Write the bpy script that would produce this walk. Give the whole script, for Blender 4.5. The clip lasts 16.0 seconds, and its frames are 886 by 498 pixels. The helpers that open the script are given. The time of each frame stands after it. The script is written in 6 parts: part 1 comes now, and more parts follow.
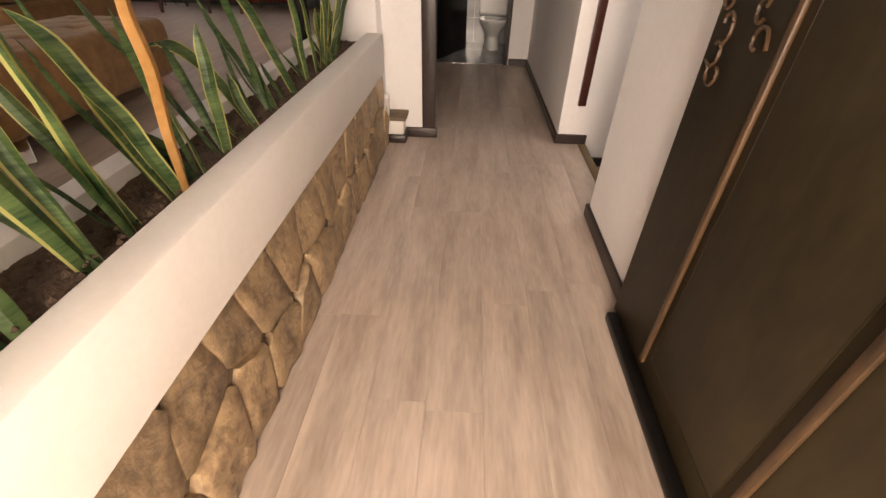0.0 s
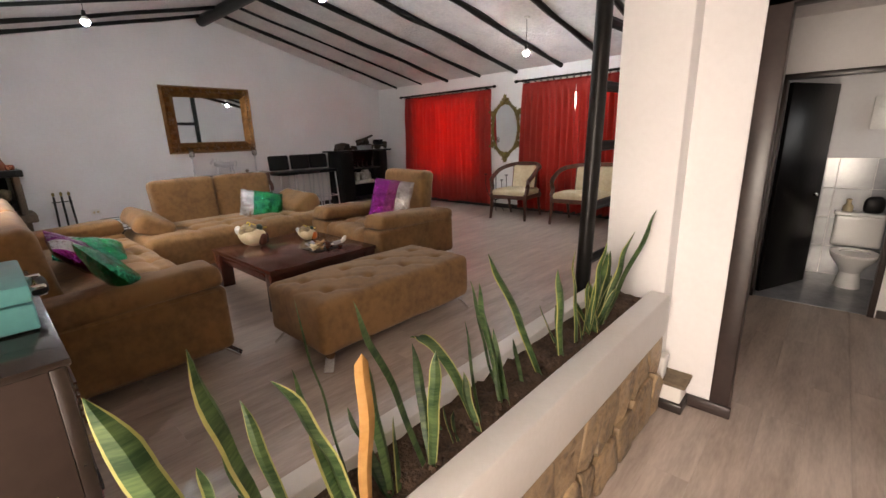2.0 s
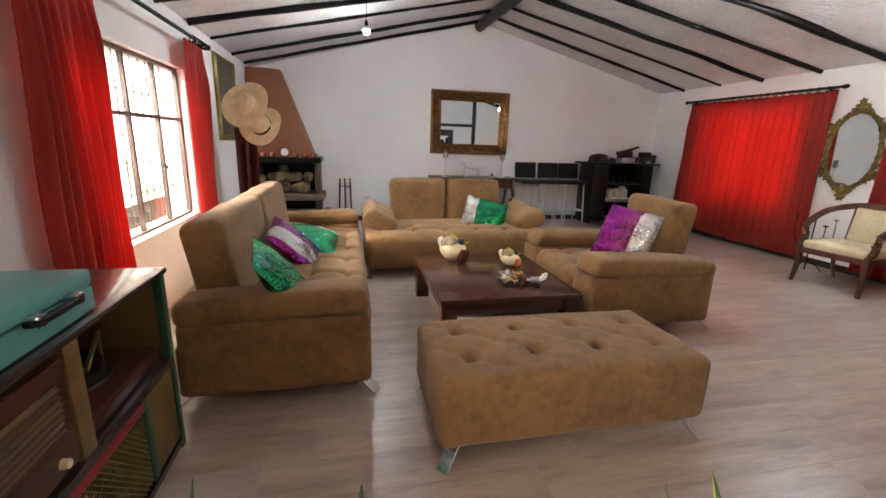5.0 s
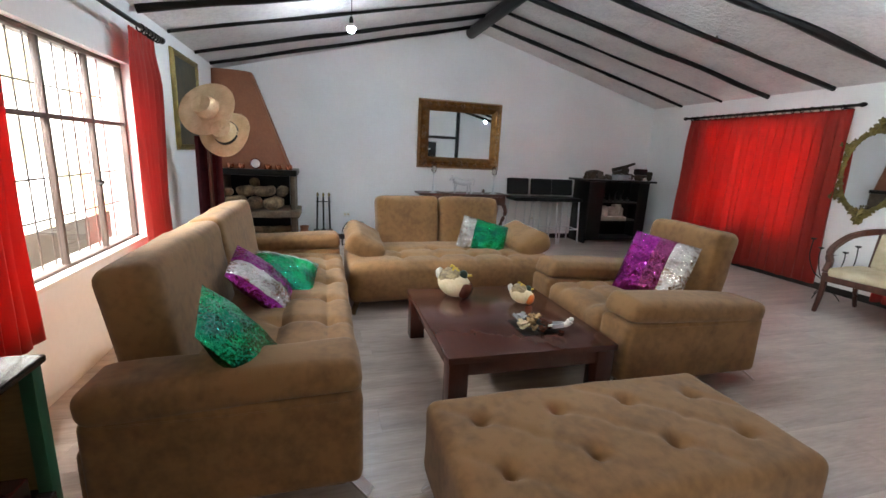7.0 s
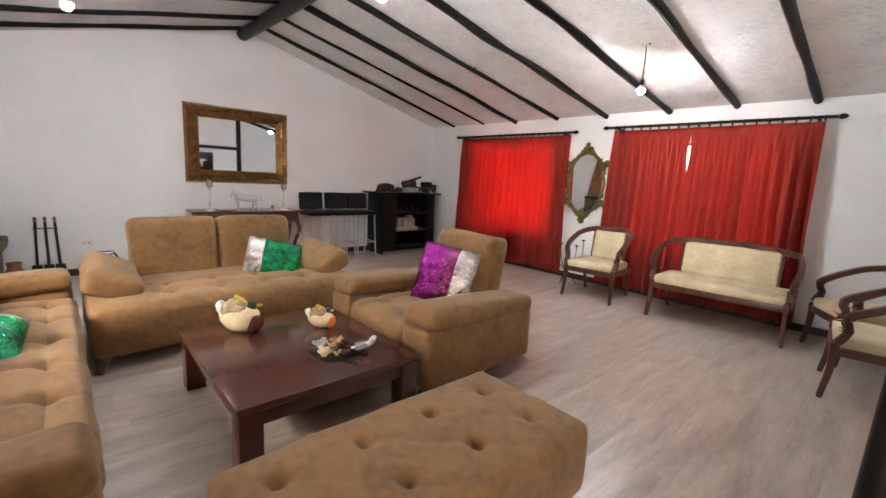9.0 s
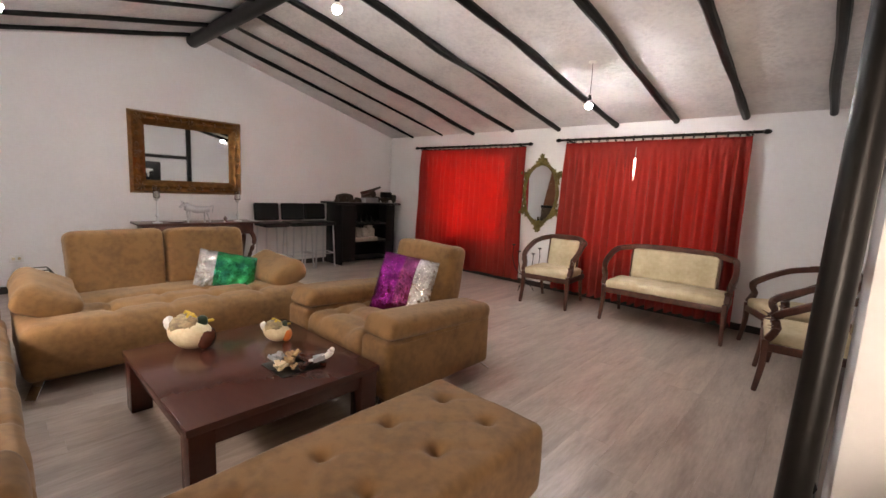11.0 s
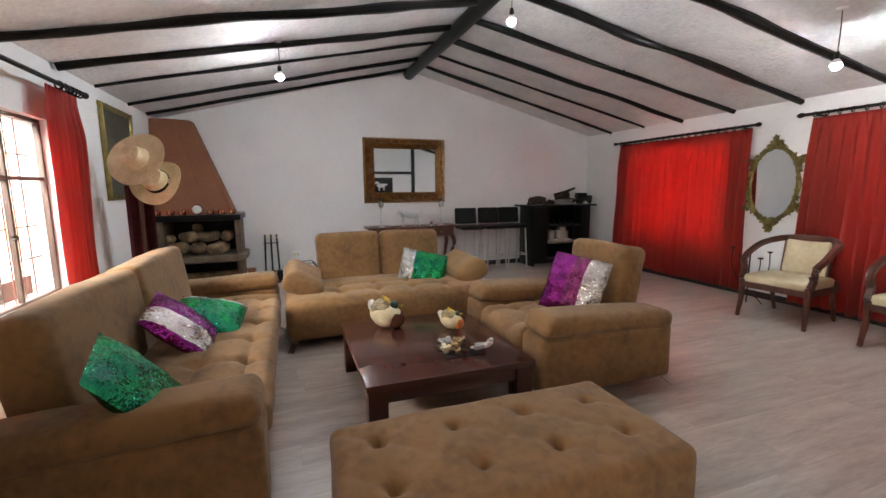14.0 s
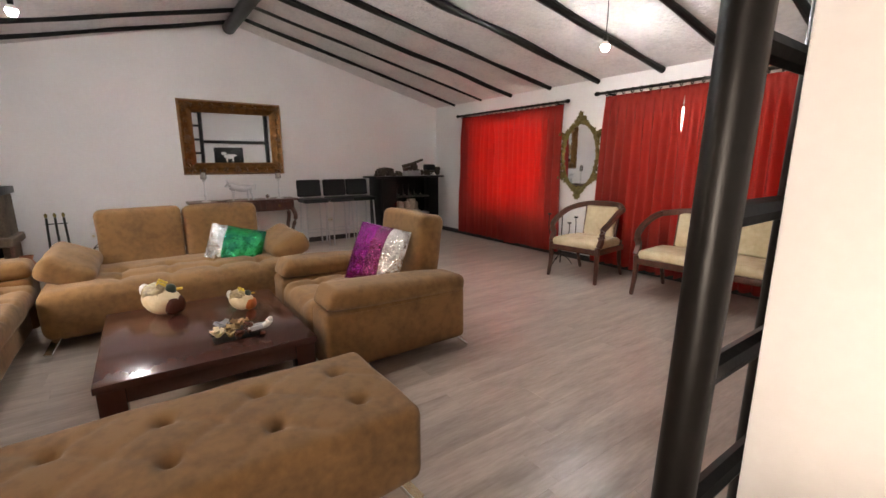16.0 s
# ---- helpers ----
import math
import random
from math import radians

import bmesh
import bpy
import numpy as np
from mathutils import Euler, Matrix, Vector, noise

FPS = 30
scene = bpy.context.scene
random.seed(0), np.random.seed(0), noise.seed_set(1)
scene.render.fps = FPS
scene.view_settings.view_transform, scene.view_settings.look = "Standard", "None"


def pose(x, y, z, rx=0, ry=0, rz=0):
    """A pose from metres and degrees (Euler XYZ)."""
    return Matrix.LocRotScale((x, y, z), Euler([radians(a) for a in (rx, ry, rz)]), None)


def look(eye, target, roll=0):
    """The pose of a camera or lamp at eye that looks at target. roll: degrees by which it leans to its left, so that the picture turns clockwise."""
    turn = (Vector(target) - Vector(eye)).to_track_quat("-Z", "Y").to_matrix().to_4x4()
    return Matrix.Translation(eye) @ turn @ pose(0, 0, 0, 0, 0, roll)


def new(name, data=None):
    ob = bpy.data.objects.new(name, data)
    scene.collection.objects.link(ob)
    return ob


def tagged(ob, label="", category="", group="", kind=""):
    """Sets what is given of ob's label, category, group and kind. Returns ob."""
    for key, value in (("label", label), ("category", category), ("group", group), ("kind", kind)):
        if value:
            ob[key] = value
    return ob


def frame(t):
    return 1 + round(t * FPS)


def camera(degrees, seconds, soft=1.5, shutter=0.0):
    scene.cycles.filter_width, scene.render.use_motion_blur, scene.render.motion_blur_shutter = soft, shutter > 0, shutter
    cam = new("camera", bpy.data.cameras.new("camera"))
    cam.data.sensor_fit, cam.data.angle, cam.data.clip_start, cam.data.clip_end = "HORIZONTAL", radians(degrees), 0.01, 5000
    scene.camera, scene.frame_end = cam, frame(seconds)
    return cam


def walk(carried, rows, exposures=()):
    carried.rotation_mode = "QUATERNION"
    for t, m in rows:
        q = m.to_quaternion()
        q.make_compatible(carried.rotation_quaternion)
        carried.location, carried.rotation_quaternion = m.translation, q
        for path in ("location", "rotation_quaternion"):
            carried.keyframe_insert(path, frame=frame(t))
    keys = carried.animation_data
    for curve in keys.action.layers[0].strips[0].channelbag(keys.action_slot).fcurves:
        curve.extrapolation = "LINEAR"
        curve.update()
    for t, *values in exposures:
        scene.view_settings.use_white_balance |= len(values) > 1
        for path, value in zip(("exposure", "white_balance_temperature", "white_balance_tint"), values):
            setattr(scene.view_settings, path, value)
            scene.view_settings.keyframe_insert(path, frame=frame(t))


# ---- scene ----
cam = camera(92.5, 16.0)
PATH = [
    (0, (0.175, 0.159, 0.808), (0.112, 1.396, -0.107), 1.3),
    (0.5, (0.193, 0.412, 0.984), (-0.103, 1.679, 0.162), 1.9),
    (1, (0.148, 0.520, 1.103), (-0.321, 1.860, 0.507), 0.8),
    (1.5, (0.129, 0.555, 1.163), (-0.584, 1.851, 0.731), 0.1),
    (2, (0.194, 0.627, 1.205), (-0.819, 1.718, 0.811), -1.7),
    (2.5, (0.211, 0.695, 1.219), (-0.952, 1.611, 0.794), -2.5),
    (3, (0.136, 0.852, 1.213), (-1.027, 1.756, 0.764), -2.5),
    (3.5, (0.065, 1.052, 1.234), (-1.093, 1.974, 0.808), -2.2),
    (4, (0.046, 1.252, 1.233), (-1.208, 2.040, 0.812), -1.2),
    (4.5, (-0.064, 1.377, 1.255), (-1.465, 1.873, 0.852), -0.0),
    (5, (-0.295, 1.347, 1.250), (-1.751, 1.678, 0.873), 1.9),
    (7.5, (-0.942, 1.315, 1.270), (-2.372, 1.804, 0.976), 3.7),
    (8, (-0.999, 1.340, 1.250), (-2.311, 2.099, 0.978), 4.3),
    (8.5, (-0.978, 1.374, 1.261), (-2.199, 2.273, 0.995), 3.8),
    (9, (-0.946, 1.404, 1.284), (-2.064, 2.432, 1.028), 3.0),
    (11.5, (-0.882, 1.393, 1.291), (-1.907, 2.523, 1.077), 2.9),
    (12, (-0.822, 1.371, 1.300), (-1.974, 2.372, 1.092), 2.1),
    (12.5, (-0.774, 1.383, 1.320), (-2.059, 2.205, 1.106), 0.4),
    (13, (-0.743, 1.436, 1.289), (-2.173, 1.971, 1.086), -0.8),
    (13.5, (-0.696, 1.483, 1.294), (-2.148, 1.952, 1.087), -0.4),
    (14, (-0.669, 1.572, 1.277), (-2.104, 2.086, 1.060), -0.4),
    (14.5, (-0.625, 1.734, 1.264), (-2.057, 2.252, 1.037), -0.3),
    (15, (-0.557, 1.920, 1.253), (-1.926, 2.572, 0.984), 0.4),
    (15.5, (-0.516, 2.031, 1.230), (-1.773, 2.864, 0.917), 1.2),
    (16, (-0.490, 2.136, 1.237), (-1.722, 3.005, 0.926), -0.1),
]
EXPOSURES = [
    (0.0, -0.2, 7900, 18), (1.0, -0.1, 6900, 14), (1.5, 0.05, 7000, 15), (2.5, 0.2, 7400, 16), (4.0, 0.15, 7400, 14), (5.0, 0.6, 7100, 13), (7.5, 0.55, 6200, 5),
    (9.0, 0.88, 7100, 13), (11.5, 0.5, 7700, 18), (12.0, 0.8, 7700, 15), (12.5, 0.75, 7700, 17), (13.5, 0.35, 7200, 15), (14.5, 0.48, 6800, 10), (15.5, 0.68, 7700, 17), (16.0, 0.5, 7600, 16),
]
walk(cam, [(t, look(eye, target, roll)) for t, eye, target, roll in PATH], EXPOSURES)

# ---- daylight ----
world = bpy.data.worlds.new("sky")
scene.world = world
world.use_nodes = True
sky = world.node_tree.nodes.new("ShaderNodeTexSky")
sky.sky_type, sky.sun_disc = "NISHITA", False
sky.sun_elevation, sky.sun_rotation = radians(50), radians(200)
world.node_tree.links.new(sky.outputs[0], world.node_tree.nodes["Background"].inputs[0])
world.node_tree.nodes["Background"].inputs[1].default_value = 0.12


def area(name, eye, target, sx, sy, watts, colour):
    data = bpy.data.lights.new(name, "AREA")
    data.shape, data.size, data.size_y, data.energy, data.color = "RECTANGLE", sx, sy, watts, colour
    ob = new(name, data)
    ob.matrix_world = look(eye, target)
    return ob


area("window_daylight", (-3.3, -0.95, 2.45), (-4.5, 1.0, 0.75), 2.0, 0.9, 380, (1.0, 0.98, 0.95))
area("curtain_daylight", (-5.2, 6.95, 1.25), (-5.2, 0, 1.0), 1.5, 1.3, 170, (1.0, 0.95, 0.9))
area("curtain_daylight", (-2.55, 6.95, 1.25), (-2.55, 0, 1.0), 1.5, 1.3, 10, (1.0, 0.95, 0.9))
area("entrance_daylight", (0.15, -1.25, 0.75), (0.7, 2.3, -0.35), 0.85, 1.9, 88, (1.0, 0.92, 0.84)).data.spread = radians(150)
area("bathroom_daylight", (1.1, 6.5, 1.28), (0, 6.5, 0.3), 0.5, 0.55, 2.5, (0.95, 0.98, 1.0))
area("stairwell_daylight", (1.9, 2.82, 2.42), (1.5, 2.82, -0.5), 0.7, 0.7, 16, (0.95, 0.98, 1.0))

# ---- materials ----
def mat(name, c1, c2=None, rough=0.6, metal=0.0, scale=6.0, fine=60.0, bump=0.15, stretch=(1, 1, 1), detail=0.5, rand=0.0, sheen=0.0, coat=0.0, dist=0.004, contrast=1.0, spec=0.5, rvar=0.08):
    m = bpy.data.materials.new(name)
    m.use_nodes = True
    nt = m.node_tree
    n, l = nt.nodes, nt.links
    b = n["Principled BSDF"]
    c2 = c2 or tuple(v * 0.8 for v in c1)
    tc, mp = n.new("ShaderNodeTexCoord"), n.new("ShaderNodeMapping")
    mp.inputs["Scale"].default_value = stretch
    l.new(tc.outputs["Object"], mp.inputs["Vector"])
    if rand:
        oi, cv = n.new("ShaderNodeObjectInfo"), n.new("ShaderNodeCombineXYZ")
        mu = n.new("ShaderNodeMath")
        mu.operation, mu.inputs[1].default_value = "MULTIPLY", 37.0
        l.new(oi.outputs["Random"], mu.inputs[0])
        for k in range(3):
            l.new(mu.outputs[0], cv.inputs[k])
        l.new(cv.outputs[0], mp.inputs["Location"])
    a, f = n.new("ShaderNodeTexNoise"), n.new("ShaderNodeTexNoise")
    a.inputs["Scale"].default_value, a.inputs["Detail"].default_value = scale, 5
    f.inputs["Scale"].default_value, f.inputs["Detail"].default_value = fine, 4
    l.new(mp.outputs[0], a.inputs["Vector"]), l.new(mp.outputs[0], f.inputs["Vector"])
    mix = n.new("ShaderNodeMath")
    mix.operation = "MULTIPLY_ADD"
    mix.inputs[1].default_value = detail
    l.new(f.outputs["Fac"], mix.inputs[0]), l.new(a.outputs["Fac"], mix.inputs[2])
    ramp = n.new("ShaderNodeValToRGB")
    mid, half = 0.5 + 0.5 * detail, 0.25 / contrast
    ramp.color_ramp.elements[0].position, ramp.color_ramp.elements[1].position = max(0, mid - half), min(1, mid + half)
    ramp.color_ramp.elements[0].color, ramp.color_ramp.elements[1].color = (*c2, 1), (*c1, 1)
    l.new(mix.outputs[0], ramp.inputs[0])
    out = ramp.outputs[0]
    if rand:
        hs = n.new("ShaderNodeHueSaturation")
        mr = n.new("ShaderNodeMapRange")
        mr.inputs["To Min"].default_value, mr.inputs["To Max"].default_value = 1 - rand, 1 + rand
        l.new(oi.outputs["Random"], mr.inputs["Value"])
        l.new(mr.outputs[0], hs.inputs["Value"]), l.new(out, hs.inputs["Color"])
        out = hs.outputs[0]
    l.new(out, b.inputs["Base Color"])
    b.inputs["Metallic"].default_value = metal
    b.inputs["Specular IOR Level"].default_value = spec
    rr = n.new("ShaderNodeMapRange")
    rr.inputs["To Min"].default_value, rr.inputs["To Max"].default_value = max(0.02, rough - rvar), min(1, rough + rvar)
    l.new(a.outputs["Fac"], rr.inputs["Value"]), l.new(rr.outputs[0], b.inputs["Roughness"])
    b.inputs["Sheen Weight"].default_value, b.inputs["Coat Weight"].default_value = sheen, coat
    b.inputs["Sheen Roughness"].default_value = 0.5
    if bump:
        bp = n.new("ShaderNodeBump")
        bp.inputs["Strength"].default_value, bp.inputs["Distance"].default_value = bump, dist
        l.new(mix.outputs[0], bp.inputs["Height"]), l.new(bp.outputs[0], b.inputs["Normal"])
    return m


def glow(name, colour, strength):
    m = bpy.data.materials.new(name)
    m.use_nodes = True
    n = m.node_tree.nodes
    n.remove(n["Principled BSDF"])
    e = n.new("ShaderNodeEmission")
    e.inputs[0].default_value, e.inputs[1].default_value = (*colour, 1), strength
    m.node_tree.links.new(e.outputs[0], n["Material Output"].inputs[0])
    return m


WALL = mat("white_plaster", (0.84, 0.82, 0.815), (0.77, 0.745, 0.74), 0.75, scale=1.4, fine=30, bump=0.4, detail=0.45, dist=0.004)
CEIL = mat("ceiling_plaster", (0.76, 0.73, 0.72), (0.64, 0.61, 0.61), 0.85, scale=4, fine=26, bump=1.0, detail=0.8, dist=0.014)
RIM = mat("rim_paint", (0.80, 0.76, 0.73), (0.70, 0.66, 0.62), 0.6, scale=2.2, fine=50, bump=0.25, detail=0.4)
PLANK = mat("laminate", (0.55, 0.45, 0.385), (0.31, 0.242, 0.20), 0.33, scale=2.4, fine=15, bump=0.05, stretch=(5, 0.75, 5), detail=0.45, rand=0.035, dist=0.001, contrast=0.95)
JOINT = mat("floor_joint", (0.22, 0.17, 0.14), None, 0.8)
BLACKWOOD = mat("black_wood", (0.009, 0.0075, 0.007), (0.004, 0.0035, 0.0032), 0.34, scale=4, fine=30, bump=0.35, detail=0.6, dist=0.004, spec=0.22)
SKIRT = mat("dark_skirting", (0.045, 0.030, 0.027), (0.022, 0.015, 0.013), 0.35, scale=4, fine=40, bump=0.1)
DARKWOOD = mat("dark_wood", (0.066, 0.021, 0.015), (0.040, 0.013, 0.0095), 0.17, scale=2, fine=14, bump=0.0, stretch=(1, 3, 3), spec=0.45, rvar=0.02, contrast=0.45)
CHAIRWOOD = mat("chair_wood", (0.115, 0.037, 0.021), (0.045, 0.014, 0.009), 0.36, scale=5, fine=30, bump=0.08, stretch=(3, 3, 1), coat=0.2)
SUEDE = mat("brown_suede", (0.235, 0.121, 0.043), (0.112, 0.054, 0.018), 0.88, scale=4.5, fine=26, bump=0.3, detail=0.8, sheen=0.12, dist=0.003, contrast=0.6)
CREAM = mat("cream_upholstery", (0.70, 0.60, 0.41), (0.47, 0.36, 0.21), 0.8, scale=5, fine=26, bump=0.2, detail=0.35, contrast=1.0)
SATIN = mat("satin_steel", (0.78, 0.78, 0.79), (0.66, 0.66, 0.67), 0.36, 0.9, bump=0)
CHROME = mat("chrome", (0.85, 0.85, 0.86), (0.7, 0.7, 0.7), 0.14, 1.0, bump=0)
IRON = mat("black_iron", (0.02, 0.02, 0.02), (0.012, 0.011, 0.01), 0.5, 0.6, bump=0.1)
GOLD = mat("old_gold", (0.38, 0.19, 0.068), (0.14, 0.066, 0.024), 0.32, 0.82, scale=18, fine=70, bump=0.25, contrast=0.75)
PALEGOLD = mat("pale_gold", (0.30, 0.235, 0.075), (0.11, 0.082, 0.024), 0.4, 0.6, scale=14, fine=70, bump=0.4)
STONE = mat("brown_stone", (0.33, 0.225, 0.128), (0.10, 0.064, 0.040), 0.45, scale=6, fine=30, bump=0.7, detail=0.8, rand=0.28, dist=0.012, coat=0.1, contrast=0.95)
MORTAR = mat("mortar", (0.21, 0.155, 0.10), (0.075, 0.052, 0.034), 0.9, scale=10, fine=60, bump=0.6)
SOIL = mat("soil", (0.115, 0.070, 0.045), (0.04, 0.023, 0.015), 0.95, scale=18, fine=90, bump=1.0, detail=0.8, dist=0.012)
LEAF = mat("leaf_green", (0.155, 0.24, 0.088), (0.030, 0.078, 0.027), 0.42, scale=4, fine=22, bump=0.06, stretch=(1, 1, 7), detail=0.6, contrast=1.3, rand=0.15)
LEAFEDGE = mat("leaf_margin", (0.64, 0.60, 0.25), (0.48, 0.47, 0.16), 0.4, bump=0.05)
LEAFDRY = mat("dry_leaf", (0.74, 0.44, 0.17), (0.56, 0.29, 0.08), 0.6, bump=0.1)
TURQ = mat("turquoise_case", (0.115, 0.34, 0.33), (0.09, 0.28, 0.275), 0.35, bump=0.05)
RADIOWOOD = mat("radio_wood", (0.19, 0.115, 0.04), (0.095, 0.053, 0.018), 0.35, scale=3, fine=25, bump=0.08, stretch=(1, 1, 5))
CONSOLEDARK = mat("console_dark", (0.042, 0.027, 0.022), (0.022, 0.015, 0.012), 0.25, scale=3, fine=25, bump=0.06, coat=0.3)
GREENPAINT = mat("green_paint", (0.02, 0.075, 0.035), None, 0.4)
REDPAINT = mat("red_paint", (0.30, 0.02, 0.035), None, 0.4)
TERRA = mat("terracotta_plaster", (0.29, 0.115, 0.055), (0.215, 0.08, 0.04), 0.8, scale=3, fine=40, bump=0.2)
STRAW = mat("straw", (0.72, 0.56, 0.36), (0.52, 0.37, 0.21), 0.8, scale=12, fine=120, bump=0.4)
TILE = mat("grey_tile", (0.42, 0.43, 0.45), (0.28, 0.29, 0.31), 0.12, scale=4, fine=20, bump=0.03)
CERAMIC = mat("white_ceramic", (0.85, 0.84, 0.82), (0.82, 0.81, 0.79), 0.1, bump=0, coat=0.4)
LOGWOOD = mat("cut_log", (0.34, 0.225, 0.125), (0.085, 0.052, 0.03), 0.85, scale=7, fine=40, bump=0.8, contrast=1.2, rand=0.25, dist=0.01)
CONCRETE = mat("hearth_stone", (0.19, 0.135, 0.09), (0.075, 0.05, 0.034), 0.85, scale=6, fine=40, bump=0.6)
BLACKLEATHER = mat("black_leather", (0.008, 0.0075, 0.0075), None, 0.45, fine=120, bump=0.15, spec=0.25)
WHITE = mat("white_gloss", (0.82, 0.80, 0.76), None, 0.3, bump=0)
BRIGHT = glow("bulb_glow", (0.76, 0.89, 1.0), 1180)


def sequin(name, c1, c2):
    """Overlapping foil discs: each cell of the weave is tipped its own way, so that it glitters."""
    m = bpy.data.materials.new(name)
    m.use_nodes = True
    n, l = m.node_tree.nodes, m.node_tree.links
    b = n["Principled BSDF"]
    tc, vo, no = n.new("ShaderNodeTexCoord"), n.new("ShaderNodeTexVoronoi"), n.new("ShaderNodeTexNoise")
    vo.inputs["Scale"].default_value, no.inputs["Scale"].default_value = 150, 7
    l.new(tc.outputs["Object"], vo.inputs["Vector"]), l.new(tc.outputs["Object"], no.inputs["Vector"])
    geo, su, sc, ad, nm = n.new("ShaderNodeNewGeometry"), n.new("ShaderNodeVectorMath"), n.new("ShaderNodeVectorMath"), n.new("ShaderNodeVectorMath"), n.new("ShaderNodeVectorMath")
    su.operation, sc.operation, ad.operation, nm.operation = "SUBTRACT", "SCALE", "ADD", "NORMALIZE"
    su.inputs[1].default_value, sc.inputs["Scale"].default_value = (0.5, 0.5, 0.5), 0.85
    l.new(vo.outputs["Color"], su.inputs[0]), l.new(su.outputs[0], sc.inputs[0]), l.new(sc.outputs[0], ad.inputs[0]), l.new(geo.outputs["Normal"], ad.inputs[1])
    cr, s2, k2, a2 = n.new("ShaderNodeTexNoise"), n.new("ShaderNodeVectorMath"), n.new("ShaderNodeVectorMath"), n.new("ShaderNodeVectorMath")
    s2.operation, k2.operation, a2.operation = "SUBTRACT", "SCALE", "ADD"
    cr.inputs["Scale"].default_value, s2.inputs[1].default_value, k2.inputs["Scale"].default_value = 16, (0.5, 0.5, 0.5), 1.6
    l.new(tc.outputs["Object"], cr.inputs["Vector"]), l.new(cr.outputs["Color"], s2.inputs[0]), l.new(s2.outputs[0], k2.inputs[0])
    l.new(k2.outputs[0], a2.inputs[0]), l.new(ad.outputs[0], a2.inputs[1])
    l.new(a2.outputs[0], nm.inputs[0]), l.new(nm.outputs[0], b.inputs["Normal"])
    rp = n.new("ShaderNodeValToRGB")
    rp.color_ramp.elements[0].position, rp.color_ramp.elements[1].position = 0.32, 0.68
    rp.color_ramp.elements[0].color, rp.color_ramp.elements[1].color = (*c2, 1), (*c1, 1)
    l.new(no.outputs["Fac"], rp.inputs[0]), l.new(rp.outputs[0], b.inputs["Base Color"])
    b.inputs["Metallic"].default_value, b.inputs["Roughness"].default_value = 0.85, 0.22
    return m


S_GREEN = sequin("green_sequins", (0.02, 0.42, 0.13), (0.008, 0.17, 0.12))
S_PURPLE = sequin("purple_sequins", (0.38, 0.03, 0.33), (0.17, 0.012, 0.14))
S_MAUVE = sequin("mauve_sequins", (0.30, 0.06, 0.19), (0.20, 0.03, 0.12))
S_SILVER = sequin("silver_sequins", (0.80, 0.78, 0.76), (0.45, 0.43, 0.42))


def cloth(name, c, through_c, trans):
    m = mat(name, c, tuple(v * 0.75 for v in c), 0.7, scale=9, fine=150, bump=0.06, stretch=(1, 1, 0.15), spec=0.25, sheen=0.1)
    n, l = m.node_tree.nodes, m.node_tree.links
    t, x = n.new("ShaderNodeBsdfTranslucent"), n.new("ShaderNodeMixShader")
    t.inputs[0].default_value = (*through_c, 1)
    x.inputs[0].default_value = trans
    l.new(n["Principled BSDF"].outputs[0], x.inputs[1]), l.new(t.outputs[0], x.inputs[2])
    l.new(x.outputs[0], n["Material Output"].inputs[0])
    return m


RED = cloth("red_curtain", (0.42, 0.042, 0.030), (0.62, 0.042, 0.046), 0.36)

GLASS = bpy.data.materials.new("glass")
GLASS.use_nodes = True
g = GLASS.node_tree.nodes["Principled BSDF"]
g.inputs["Transmission Weight"].default_value, g.inputs["Roughness"].default_value, g.inputs["IOR"].default_value = 1.0, 0.0, 1.45
MIRROR = bpy.data.materials.new("mirror")
MIRROR.use_nodes = True
g = MIRROR.node_tree.nodes["Principled BSDF"]
g.inputs["Metallic"].default_value, g.inputs["Roughness"].default_value, g.inputs["Base Color"].default_value = 1.0, 0.02, (0.82, 0.84, 0.84, 1)


# ---- mesh helpers ----
def mesh_of(bm, name, material, smooth=True):
    me = bpy.data.meshes.new(name)
    bm.to_mesh(me)
    bm.free()
    for m in material if isinstance(material, (list, tuple)) else [material]:
        me.materials.append(m)
    if smooth:
        for p in me.polygons:
            p.use_smooth = True
        me.set_sharp_from_angle(angle=radians(38))
    return me


def part(name, bm, material, parent, label=""):
    ob = new(name, mesh_of(bm, name, material))
    ob.parent = parent
    return tagged(ob, label)


def thing(name, label, category, m=None, group="", kind=""):
    ob = new(name)
    ob.empty_display_size = 0.1
    if m is not None:
        ob.matrix_basis = m
    return tagged(ob, label, category, group, kind)


def solo(name, bm, material, label, category, m=None, group="", kind=""):
    ob = new(name, mesh_of(bm, name, material))
    if m is not None:
        ob.matrix_basis = m
    return tagged(ob, label, category, group, kind)


def box(x0, x1, y0, y1, z0, z1, bevel=0.0, bm=None, seg=2):
    made = bmesh.new()
    r = bmesh.ops.create_cube(made, size=1)
    for v in r["verts"]:
        v.co = Vector(((x0 + x1) / 2 + v.co.x * (x1 - x0), (y0 + y1) / 2 + v.co.y * (y1 - y0), (z0 + z1) / 2 + v.co.z * (z1 - z0)))
    if bevel:
        bmesh.ops.bevel(made, geom=made.edges[:], offset=bevel, segments=seg, affect="EDGES", profile=0.5)
    return merge(bm, made)


def merge(bm, made):
    if bm is None:
        return made
    me = bpy.data.meshes.new("tmp")
    made.to_mesh(me)
    made.free()
    bm.from_mesh(me)
    bpy.data.meshes.remove(me)
    return bm


def moved(bm, m):
    bmesh.ops.transform(bm, matrix=m, verts=bm.verts[:])
    return bm


